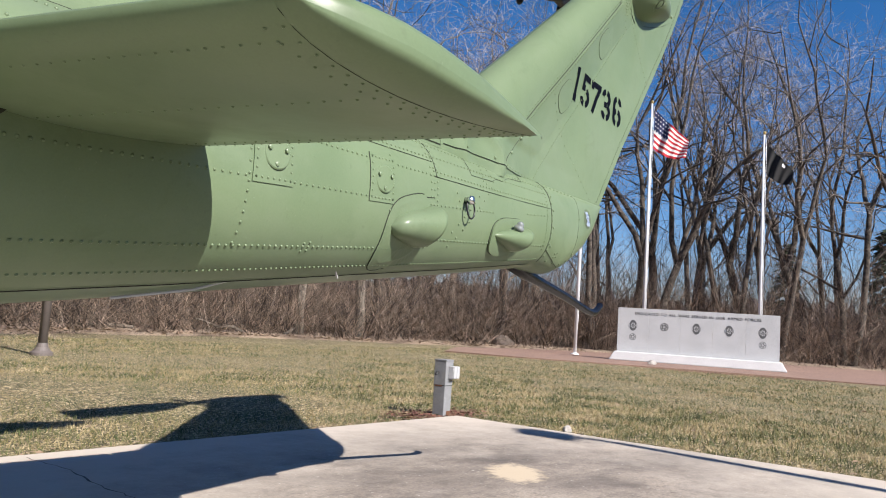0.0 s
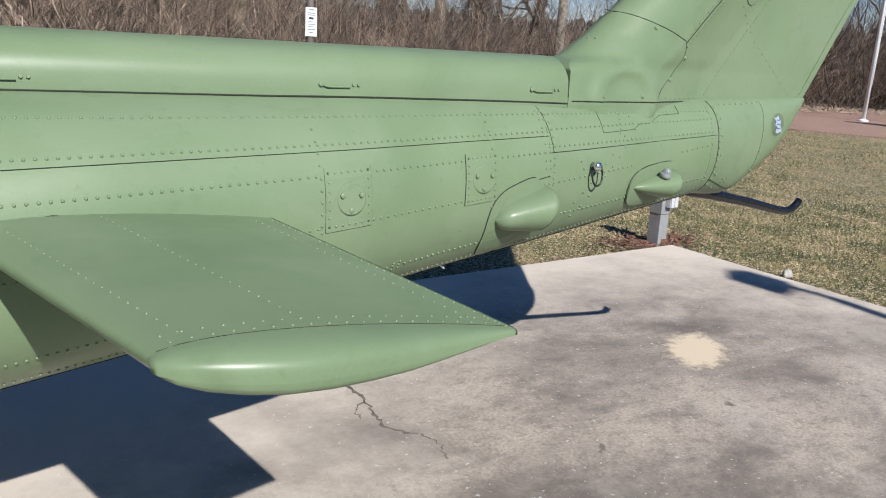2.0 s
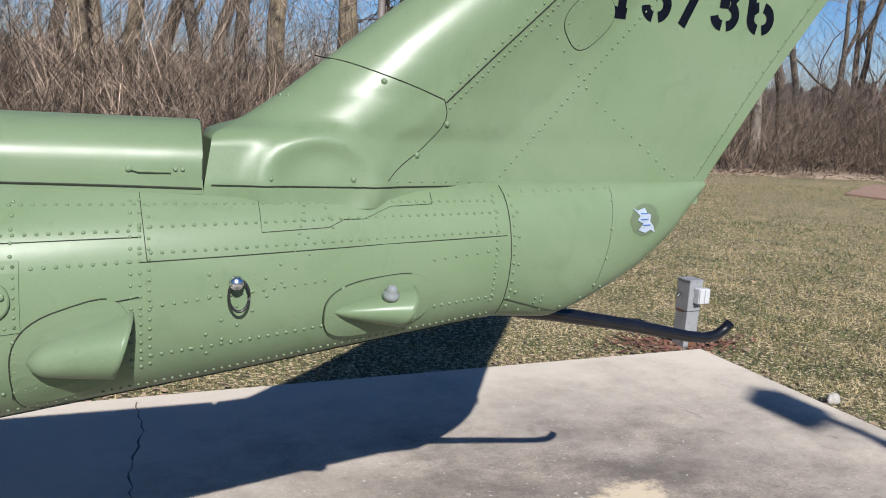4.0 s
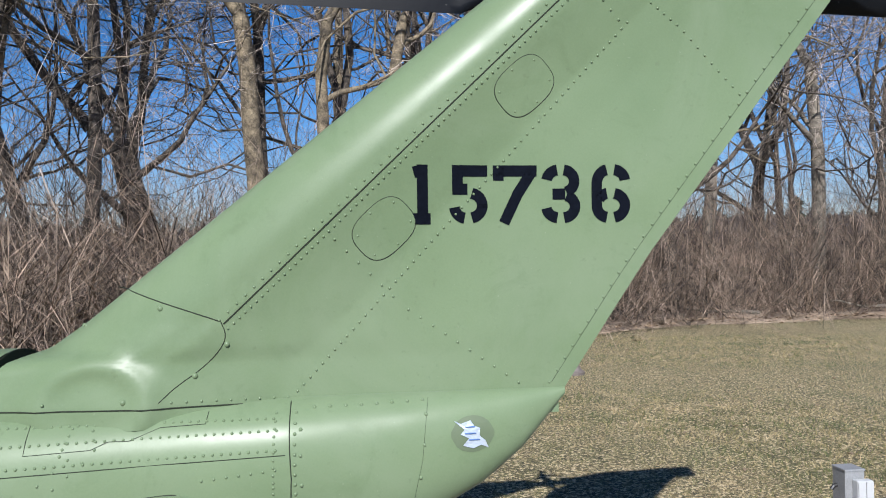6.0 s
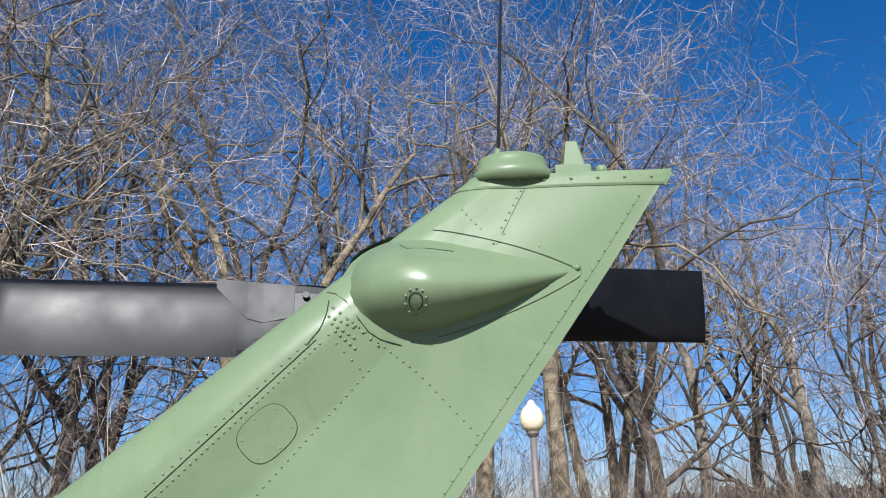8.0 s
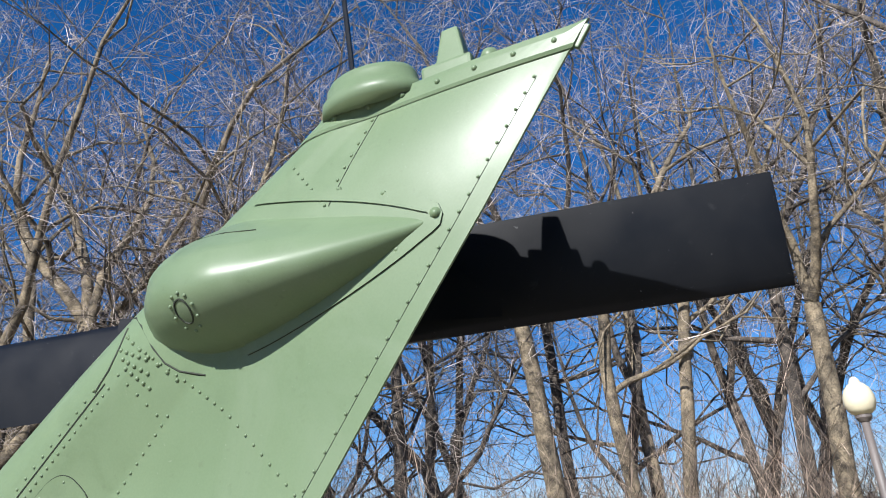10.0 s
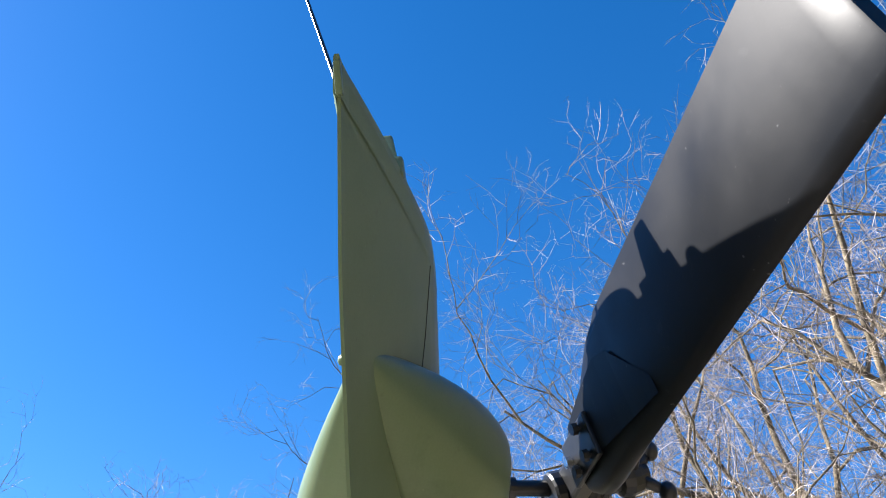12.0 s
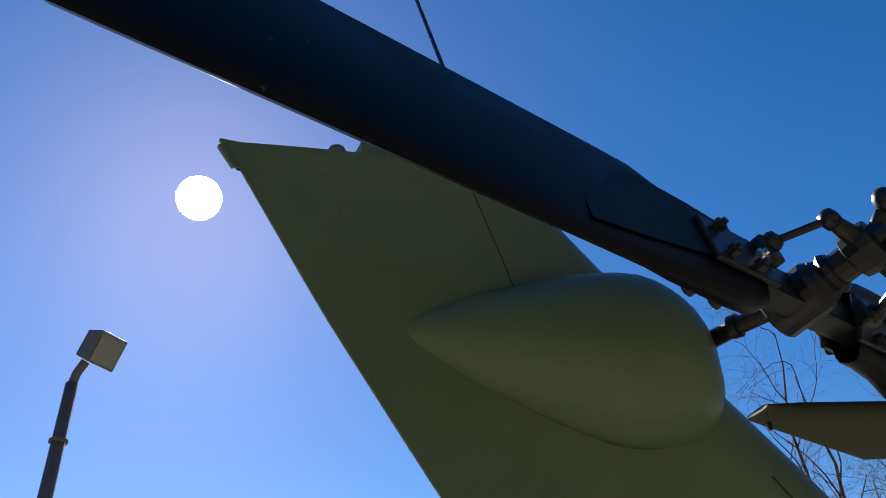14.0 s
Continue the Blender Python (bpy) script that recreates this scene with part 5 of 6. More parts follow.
def grow_tree(seed, height, stems=1, spread=0.55, fine=True, lean=0.08, leaders=2, fork=0.4, dense=1.0):
    """A leafless tree as two meshes: (wood, twigs), each vertices and faces."""
    rs = np.random.RandomState(seed)
    wood, twigs = ([], []), ([], [])

    def add(store, pts, radii, sides, point=False):
        n = len(pts)
        d = np.gradient(pts, axis=0)
        d /= np.linalg.norm(d, axis=1)[:, None] + 1e-9
        ref = np.array([0.31, 0.95, 0.05])
        s = np.cross(d, ref)
        s /= np.linalg.norm(s, axis=1)[:, None] + 1e-9
        u = np.cross(d, s)
        a = np.arange(sides) * 2 * math.pi / sides
        ring = pts[:, None, :] + radii[:, None, None] * (np.cos(a)[None, :, None] * s[:, None, :] + np.sin(a)[None, :, None] * u[:, None, :])
        base = len(store[0])
        rings = n - 1 if point else n
        store[0].extend(map(tuple, ring[:rings].reshape(-1, 3)))
        for i in range(rings - 1):
            for k in range(sides):
                p, q = base + i * sides + k, base + i * sides + (k + 1) % sides
                store[1].append((p, q, q + sides, p + sides))
        if point:
            store[0].append(tuple(pts[-1]))
            tip, last = len(store[0]) - 1, base + (rings - 1) * sides
            store[1].extend((last + k, last + (k + 1) % sides, tip) for k in range(sides))

    def limb(start, direction, length, radius, level):
        """Level 0 is the bole, 1 a leader, 2 a branch, 3 and on the smaller wood and twigs."""
        segs = (6, 9, 7, 4, 3, 2, 1)[level]
        sides = (10, 8, 6, 4, 3, 3, 3)[level]
        pts, d = [np.array(start, float)], np.array(direction, float)
        wander = (0.07, 0.17, 0.34, 0.36, 0.32, 0.28, 0.2)[level]
        rise = (0.02, 0.055, 0.09, 0.06, 0.04, 0.03, 0.0)[level]
        for _ in range(segs):
            d = twist(rs, d, wander)
            d[2] += rise
            d /= np.linalg.norm(d)
            pts.append(pts[-1] + d * length / segs)
        pts = np.array(pts)
        end = (0.72, 0.16, 0.2, 0.25, 0.3, 0.45, 0.4)[level]
        radii = radius * np.linspace(1, end, segs + 1)
        if level == 0:
            radii[0] *= 1.3
        add(wood if level < 4 else twigs, pts, radii, sides, level > 3)
        if level == (6 if fine else 5):
            return
        if level == 0:
            places = [1.0] * leaders + [rs.uniform(0.55, 0.95) for _ in range(rs.randint(0, 3))]
        else:
            low = (0, 0.12, 0.2, 0.2, 0.2, 0.3)[level]
            count = (0, rs.randint(5, 7), rs.randint(4, 6), rs.randint(3, 5), rs.randint(2, 4), rs.randint(1, 3))[level]
            count = int(round(count * (dense if level > 2 else 1)))
            places = [min(1.0, low + (1 - low) * (c + rs.uniform(0.2, 0.9)) / count) for c in range(count)]
        around = rs.uniform(0, 6.28)
        for c, f in enumerate(places):
            i = min(int(f * segs), segs - 1)
            g = f * segs - i
            p = pts[i] * (1 - g) + pts[i + 1] * g
            dd = pts[i + 1] - pts[i]
            dd = dd / np.linalg.norm(dd)
            if level == 0:
                turn = around + c * 6.28 / max(1, leaders) + rs.uniform(-0.4, 0.4)
                axis = np.array([math.cos(turn), math.sin(turn), 0.0])
            else:
                axis = np.cross(dd, rs.normal(0, 1, 3))
                axis /= np.linalg.norm(axis) + 1e-9
            main = level == 0 and c < leaders
            ang = ((spread * rs.uniform(0.35, 0.85) if main else rs.uniform(0.8, 1.2)), spread * rs.uniform(0.9, 1.8), rs.uniform(0.45, 0.95), rs.uniform(0.5, 1.0), rs.uniform(0.5, 1.1), rs.uniform(0.4, 1.0))[level]
            nd = dd * math.cos(ang) + axis * math.sin(ang)
            ln = height * ((1 - fork) * (0.95 if main else 0.5), 0.34, 0.19, 0.105, 0.052, 0.028)[level] * rs.uniform(0.7, 1.12) * (1 if level == 0 else 1.25 - 0.65 * f)
            rr = radius * np.interp(f, [0, 1], [1, end]) * ((0.86 if main else 0.5), 0.58, 0.52, 0.46, 0.5, 0.6)[level] * rs.uniform(0.8, 1.1)
            limb(p, nd, ln, max(rr, (0.05, 0.03, 0.012, 0.0065, 0.0046, 0.0036)[level]), level + 1)

    for s in range(stems):
        a = 2 * math.pi * s / max(1, stems) + rs.uniform(0, 1)
        off = 0.0 if stems == 1 else 0.26
        tilt = lean if stems == 1 else rs.uniform(0.06, 0.24)
        limb((off * math.cos(a), off * math.sin(a), -0.25), (tilt * math.cos(a), tilt * math.sin(a), 1), height * fork * rs.uniform(0.8, 1.2),
             height * 0.0135 * (1.0 if stems == 1 else 0.70), 0)
    return wood, twigs


def tree_thing(seed, height, stems, spread, fine, bark, label, leaders=2, fork=0.4, lean=0.08, dense=1.0):
    wood, twigs = grow_tree(seed, height, stems, spread, fine, lean, leaders, fork, dense)
    t = thing("bare_tree", label, "tree", "trees of the wood")
    part("trunk", wood, bark, t, smooth=True)
    part("crown", twigs, TWIG, t)
    return t


PROTOS = [
    tree_thing(11, 19, 1, 0.55, True, BARKYELLOW, "tall leafless tree with sunlit tan bark", 2, 0.48),
    tree_thing(12, 20, 3, 0.50, True, BARKYELLOW, "leafless tree of several stems from one foot", 1, 0.45),
    tree_thing(13, 18, 1, 0.75, True, BARK, "leafless spreading tree with brown bark", 3, 0.30, 0.14),
    tree_thing(14, 19, 2, 0.60, True, BARK, "forked leafless tree with grey brown bark", 2, 0.36, 0.12),
    tree_thing(15, 16, 1, 0.55, False, BARKPALE, "slender leafless tree with pale bark", 1, 0.50, 0.12),
    tree_thing(16, 13, 2, 0.65, False, BARK, "young leafless tree with thin stems", 2, 0.30),
    tree_thing(17, 20, 1, 0.42, False, BARK, "upright leafless tree with steep brown limbs", 3, 0.26, 0.08, 0.85),
    tree_thing(18, 18, 2, 0.50, False, BARK, "forked leafless tree with steep limbs", 2, 0.28, 0.08, 0.85),
    tree_thing(21, 18, 1, 0.52, True, BARKYELLOW, "leafless tree with a dense crown of fine twigs", 3, 0.22, 0.08, 1.4),
]
# prototypes take places of their own; the others are copies: bearing, metres behind the edge, kind, turn, scale
SPOTS = [(21.4, 3.0, 0, 20, 1.08), (13.4, 3.0, 1, 80, 1.04), (-13.5, 3.0, 2, 200, 1.12), (34.5, 3.0, 3, 10, 1.0), (-24.6, 3.0, 4, 40, 1.15), (-29.0, 3.5, 5, 0, 1.2),
         (-66.4, 3.0, 6, 0, 0.95), (-71.5, 3.5, 7, 40, 1.05), (62.0, 3.6, 8, 0, 1.05),
         (-5.7, 2.4, 0, 250, 1.12), (0.2, 2.2, 0, 130, 1.0), (5.2, 3.6, 3, 300, 1.05), (16.8, 5.2, 3, 150, 1.05), 
         (27.8, 4.2, 2, 110, 1.0), (37.4, 5.2, 0, 200, 1.04), (46.4, 3.0, 1, 20, 1.02), (51.3, 4.2, 2, 90, 1.06), (54.6, 3.0, 0, 45, 1.1), (59.7, 4.6, 1, 210, 1.0),
         (-9.6, 6.2, 1, 270, 1.08), (-16.8, 4.6, 4, 90, 1.1), (-20.5, 5.6, 2, 20, 1.1), (-32.0, 4.0, 2, 310, 1.0), 
         (57.5, 6.5, 8, 75, 1.05), (67, 3.0, 8, 140, 1.0), (72, 4.0, 8, 280, 0.92), (77, 3.0, 8, 330, 0.82), (85, 5.0, 8, 70, 0.88), (90.6, -3.0, 2, 190, 0.92), (99.5, -2.0, 2, 60, 0.85), (64.4, 6.0, 8, 200, 1.08), (80.5, 4.0, 8, 190, 0.90), (82.8, 6.5, 8, 300, 0.96), (97, 4.0, 7, 240, 0.85),
         (104, 5.0, 5, 100, 1.26), (109, 2.5, 4, 0, 1.0), (114, 4, 5, 60, 1.32), (118.4, -9, 7, 200, 0.92), (121.4, -11, 2, 20, 0.86), (124.4, -14, 6, 20, 0.90), (127.8, -16, 2, 150, 0.88), (131, 3.0, 5, 130, 1.35), (136, 5, 4, 270, 1.15),
         (-34.6, 1.5, 4, 180, 0.9), (-40.0, 2.0, 4, 300, 0.95), (-41.8, 4.5, 6, 220, 0.85), (-44.4, 5.0, 7, 130, 0.95), (-49, 4.5, 6, 45, 0.9), (-53, 3.0, 7, 10, 0.95), (-57, 4.0, 6, 90, 0.92),
         (-60.6, 2.5, 7, 170, 1.0), (-63.6, 5.0, 6, 250, 1.0), (-68.6, 5.5, 7, 5, 1.05), (-70.2, 7.5, 6, 60, 1.05), (-73.2, 6.0, 6, 100, 1.05), (-74.9, 2.4, 7, 215, 1.08), (-77, 5.0, 6, 150, 1.0),
         (-79.8, 3.0, 3, 215, 1.0), (-82.0, 5.0, 6, 275, 1.02), (-86, 3.0, 7, 305, 1.0), (-91, 4, 6, 15, 1.0), (-97, 3, 7, 75, 1.0),
         (24.6, 9.5, 6, 200, 1.0), (2.4, 9.0, 6, 75, 1.0), (-10.5, 10.0, 6, 330, 0.95), (-23.0, 11.0, 7, 200, 1.0), (-29.5, 10.0, 6, 60, 0.9),
         (-34, 11, 4, 110, 1.0), (7, 11.5, 6, 0, 1.1), (37.5, 10, 5, 320, 1.4), (49, 9, 7, 100, 1.0), (-47, 9, 7, 20, 1.0), (-56, 10, 6, 60, 1.1),
         (-61.8, 11, 7, 160, 1.2), (-65, 10, 6, 230, 1.15), (-78.5, 11, 7, 140, 1.1)]
for k, (az, back, kind, turn, size) in enumerate(SPOTS):
    x, y = polar(az, wood_edge(az) + back)
    m = pose(x, y, 0.05, 0, 0, turn) @ Matrix.Scale(size, 4)
    if k < len(PROTOS):
        proto = PROTOS[k]
        proto.matrix_basis = m
    else:
        made = copy_thing(PROTOS[kind], m)
        made.matrix_basis = m


# conifers in the distance
def conifer(seed, height):
    rs = np.random.RandomState(seed)
    t = thing("conifer", "dark green conifer among leafless trees", "tree", "conifers in the wood")
    part("trunk", tube([(0, 0, -0.2), (0, 0, height * 0.95)], [height * 0.016, 0.02], 7), BARK, t)
    v, f = [], []
    for _ in range(900):
        h = rs.uniform(0.12, 1.0) ** 0.8
        r = height * 0.24 * (1.03 - h) * rs.uniform(0.25, 1.0) ** 0.5
        a = rs.uniform(0, 2 * math.pi)
        c = np.array([r * math.cos(a), r * math.sin(a), height * h - r * 0.25])
        out = np.array([math.cos(a), math.sin(a), -0.35])
        s = np.array([-math.sin(a), math.cos(a), rs.uniform(-0.3, 0.3)])
        ln, w = rs.uniform(0.25, 0.6), rs.uniform(0.06, 0.14)
        n = len(v)
        v += [tuple(c - s * w), tuple(c + s * w), tuple(c + out * ln + s * w * 0.4), tuple(c + out * ln - s * w * 0.4)]
        f += [(n, n + 1, n + 2, n + 3)]
    part("crown", (v, f), NEEDLE, t)
    return t


first = conifer(31, 6.5)
x, y = polar(-30, wood_edge(-30) + 16)
first.matrix_basis = pose(x, y, 0)
for az, back, s in ((-24, 22, 0.75), (-35, 17, 0.7), (-82, 14, 1.3), (-75.5, 18, 1.2), (-89, 14, 1.4)):
    x, y = polar(az, wood_edge(az) + back)
    copy_thing(first, pose(x, y, 0, 0, 0, az * 7)).scale = (s, s, s)

# brush along the edge, too tangled to count
rs = np.random.RandomState(7)
SIDES = np.array([0, 2.094, 4.189])


def brush(name, count, az0, az1, back0, back1, tall, mat, label):
    v, f = [], []

    def stick(p, q, r0, r1=0.0):
        n = len(v)
        for c, r in ((p, r0), (q, r1)):
            if r > 0:
                for a in SIDES:
                    v.append((c[0] + r * math.cos(a), c[1] + r * math.sin(a), c[2]))
        if r1 > 0:
            f.extend((n + k, n + (k + 1) % 3, n + 3 + (k + 1) % 3, n + 3 + k) for k in range(3))
        else:
            v.append(tuple(q))
            f.extend((n + k, n + (k + 1) % 3, n + 3) for k in range(3))

    for _ in range(count):
        az = rs.uniform(az0, az1)
        x, y = polar(az, wood_edge(az) + rs.uniform(back0, back1))
        height = tall * rs.uniform(0.4, 1.15)
        for _ in range(rs.randint(5, 9)):
            p = np.array([x + rs.normal(0, 0.25), y + rs.normal(0, 0.25), -0.05])
            d = np.array([rs.normal(0, 0.75), rs.normal(0, 0.75), 1.0])
            r = rs.uniform(0.008, 0.021)
            segs = 4
            for s in range(segs):
                d = d + np.array([rs.normal(0, 0.55), rs.normal(0, 0.55), rs.normal(-0.10, 0.28)])
                d /= np.linalg.norm(d)
                q = p + d * height / segs
                stick(p, q, r, r * 0.72)
                for _ in range(3):
                    dd = d + rs.normal(0, 0.9, 3)
                    dd /= np.linalg.norm(dd)
                    b0 = p + (q - p) * rs.uniform(0.1, 1)
                    b1 = b0 + dd * height * rs.uniform(0.14, 0.38)
                    stick(b0, b1, r * 0.65)
                    if rs.rand() < 0.4:
                        e = dd + rs.normal(0, 0.6, 3)
                        stick(b0 + (b1 - b0) * 0.6, b0 + (b1 - b0) * 0.6 + e * height * 0.14, r * 0.42)
                p, r = q, r * 0.72
    return tagged(part(name, (v, f), mat), label, "brush", kind="stuff")


brush("undergrowth", 580, -50, 45, 0.1, 6.0, 6.0, BRUSHWOOD, "tangled leafless brown undergrowth at the wood's edge")
brush("undergrowth", 420, -112, -48, 0.2, 7.0, 7.4, BRUSHWOOD, "tangled leafless brown undergrowth behind the monument")
brush("undergrowth", 300, -50, 48, 0.8, 10, 8.5, BRUSHWOOD, "taller thin leafless saplings in the wood")
brush("undergrowth", 200, -112, -48, 2.0, 12, 10.0, BRUSHWOOD, "taller thin leafless saplings in the wood")
brush("undergrowth", 90, 45, 130, 0.5, 6, 3.4, BRUSHWOOD, "tangled leafless brown undergrowth beyond the pad")


# the depth of the wood, its shade put into the colour: countless thin stems that close the view between the trees
def thicket(count, az0, az1, back0, back1, tall0, tall1):
    v, f = [], []
    for _ in range(count):
        az = rs.uniform(az0, az1)
        x, y = polar(az, wood_edge(az) + rs.uniform(back0, back1))
        height, r = rs.uniform(tall0, tall1), rs.uniform(0.018, 0.05)
        lx, ly = rs.normal(0, 0.10), rs.normal(0, 0.10)
        pts = [np.array([x, y, -0.1])]
        d = np.array([lx * 1.6, ly * 1.6, 1.0])
        for _ in range(4):
            d = d + np.array([rs.normal(0, 0.42), rs.normal(0, 0.42), 0.04])
            d /= np.linalg.norm(d)
            pts.append(pts[-1] + d * height / 4)
        sticks = [(pts[k], pts[k + 1], r * (1 - 0.22 * k), r * (0.78 - 0.22 * k) if k < 3 else 0.0) for k in range(4)]
        for _ in range(9):
            g = rs.uniform(0.4, 3.9)
            k = int(g)
            p = pts[k] + (pts[k + 1] - pts[k]) * (g - k)
            d = np.array([rs.normal(0, 0.75), rs.normal(0, 0.75), rs.uniform(-0.1, 0.9)])
            q = p + d * height * rs.uniform(0.09, 0.20)
            sticks.append((p, q, r * 0.42, 0.0))
            w = d + rs.normal(0, 0.5, 3)
            sticks.append((p + (q - p) * 0.5, p + (q - p) * 0.5 + w * height * 0.10, r * 0.28, 0.0))
        for p, q, r0, r1 in sticks:
            n = len(v)
            for c, rr in ((p, r0), (q, r1)):
                if rr > 0:
                    v.extend((c[0] + rr * math.cos(a), c[1] + rr * math.sin(a), c[2]) for a in SIDES)
            if r1 > 0:
                f.extend((n + k, n + (k + 1) % 3, n + 3 + (k + 1) % 3, n + 3 + k) for k in range(3))
            else:
                v.append(tuple(q))
                f.extend((n + k, n + (k + 1) % 3, n + 3) for k in range(3))
    return tagged(part("thicket", (v, f), SHADEDWOOD), "dense leafless saplings in the depth of the wood", "thicket", kind="stuff")


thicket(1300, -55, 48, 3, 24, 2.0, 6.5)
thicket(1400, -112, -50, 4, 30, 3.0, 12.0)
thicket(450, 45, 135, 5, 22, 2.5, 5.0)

# fallen branches, pale among the brush
def fallen(x, y, turn, length, tilt):
    t = thing("fallen_branch", "pale fallen branch leaning in the undergrowth", "branch", "fallen branches")
    r = random.Random(int(x * 10))
    pts = [Vector((length * k / 6, r.uniform(-0.12, 0.12), 0.06 + tilt * length * k / 6 + r.uniform(-0.05, 0.05))) for k in range(7)]
    geo = [tube(pts, [0.06 - 0.007 * k for k in range(7)], 7)]
    for k in (2, 3, 4, 5):
        d = Vector((r.uniform(0.2, 0.6), r.uniform(-0.5, 0.5), r.uniform(0.1, 0.6)))
        geo.append(tube([pts[k], pts[k] + d * length * 0.12, pts[k] + d * length * 0.25 + Vector((0, 0, 0.1))], [0.022, 0.014, 0.006], 5))
    part("wood", joined(*geo), BARKPALE, t, smooth=True)
    t.matrix_basis = pose(x, y, 0.05, 0, 0, turn)


for az, back, turn, length, tilt in ((-20, 0.6, 160, 3.6, 0.05), (-30, 1.0, 200, 3.0, 0.12), (-33, 0.8, 20, 2.6, 0.2), (-74, 0.5, 120, 5.0, 0.25), (3, 1.0, 40, 4.2, 0.5), (-52, 1.0, 60, 3, 0.3), (10, 0.5, 190, 3.4, 0.3)):
    x, y = polar(az, wood_edge(az) + back)
    fallen(x, y, turn, length, tilt)

# grass blades on the near lawn, leaves strewn over it
rs = np.random.RandomState(9)
v, f = [], []
made = 0
while made < 260000:
    x, y = rs.uniform(-6, 22), rs.uniform(-5, 15.5)
    if in_slab(x, y, -0.015):
        continue
    d = math.hypot(x - 0.5, y + 2)
    if rs.rand() > min(1.0, 34 / d ** 2 + 0.04):
        continue
    n = len(v)
    h, w, a = rs.uniform(0.018, 0.056), rs.uniform(0.0014, 0.0032) * (1 + d * 0.11), rs.uniform(0, math.pi)
    lx, ly = rs.normal(0, 0.028), rs.normal(0, 0.028)
    z = -0.04
    v += [(x - math.cos(a) * w, y - math.sin(a) * w, z), (x + math.cos(a) * w, y + math.sin(a) * w, z), (x + lx, y + ly, z + h)]
    f.append((n, n + 1, n + 2))
    made += 1
tagged(part("grass", (v, f), BLADEGRASS), "short dry straw coloured and green grass blades", "grass", kind="stuff")


def leaf_stuff(name, count, place, label, size=(0.02, 0.05), mat=LEAFBROWN):
    v, f = [], []
    for _ in range(count):
        x, y, z = place()
        s, a = rs.uniform(*size), rs.uniform(0, 6.28)
        c, q = math.cos(a), math.sin(a)
        n = len(v)
        t1, t2 = rs.uniform(-0.4, 0.6) * s, rs.uniform(-0.4, 0.6) * s
        v += [(x + c * s, y + q * s, z + 0.006), (x - q * s * 0.6, y + c * s * 0.6, z + max(0.002, t1)), (x - c * s, y - q * s, z + 0.005), (x + q * s * 0.6, y - c * s * 0.6, z + max(0.002, t2))]
        f += [(n, n + 1, n + 2), (n, n + 2, n + 3)]
    tagged(part(name, (v, f), mat), label, "leaves", kind="stuff")


def edge_place():
    az = rs.uniform(-60, 45)
    x, y = polar(az, wood_edge(az) + rs.normal(0.6, 1.0))
    return x, y, 0.02 + rs.uniform(0, 0.06)


def lawn_place():
    while True:
        x, y = rs.uniform(-5, 20), rs.uniform(-3, 15)
        if not in_slab(x, y, 0.05):
            return x, y, -0.02


def slab_side_place():
    if rs.rand() < 0.55:
        x = rs.uniform(-4, 3.6)
        return x, slab_edge_y(x) + abs(rs.normal(0.03, 0.10)), -0.02
    if rs.rand() < 0.5:
        return 3.55 + rs.normal(0, 0.28), 2.62 + abs(rs.normal(0, 0.16)), -0.015
    y = rs.uniform(-2, 2.6)
    return slab_edge_x(y) + abs(rs.normal(0.02, 0.09)), y, -0.02


leaf_stuff("fallen_leaves", 9000, edge_place, "pale brown fallen leaves at the wood's edge", (0.04, 0.09))
leaf_stuff("fallen_leaves", 700, lawn_place, "scattered dry leaves on the lawn")
def pedestal_place():
    return 3.52 + rs.normal(0, 0.30), 2.72 + rs.normal(0, 0.14), -0.012


leaf_stuff("fallen_leaves", 620, pedestal_place, "reddish brown leaves gathered round the foot of the pedestal", (0.012, 0.032), LEAFRED)
leaf_stuff("fallen_leaves", 900, slab_side_place, "dry leaves gathered along the slab's edge", (0.012, 0.03))


# ---- loose things ----
def stone(name, x, y, z, size, seed, mat, label):
    b = bmesh.new()
    bmesh.ops.create_icosphere(b, subdivisions=3, radius=1)
    for q in b.verts:
        k = 1 + 0.28 * noise.noise(q.co * 1.1 + Vector((seed, 0, 0))) + 0.10 * noise.noise(q.co * 3.2 + Vector((0, seed, 0)))
        q.co = Vector((q.co.x * size[0] * k, q.co.y * size[1] * k, q.co.z * size[2] * k))
    ob = part(name, b, mat, smooth=False)
    ob.location = (x, y, z)
    return tagged(ob, label, "stone")


stone("boulder", 26.9, 18.0, 0.18, (0.60, 0.45, 0.36), 3, STONE, "rounded brown boulder on the lawn's edge")
stone("pebble", 3.70, 1.43, 0.005, (0.05, 0.035, 0.035), 5, PEBBLE, "small pale stone beside the slab")
stone("pebble", 20.8, 8.2, 0.06, (0.16, 0.12, 0.09), 8, PEBBLE, "small pale stone at the gravel's edge")
stone("pebble", 22.4, 1.3, 0.08, (0.20, 0.14, 0.11), 9, PEBBLE, "small pale stone at the gravel's edge")

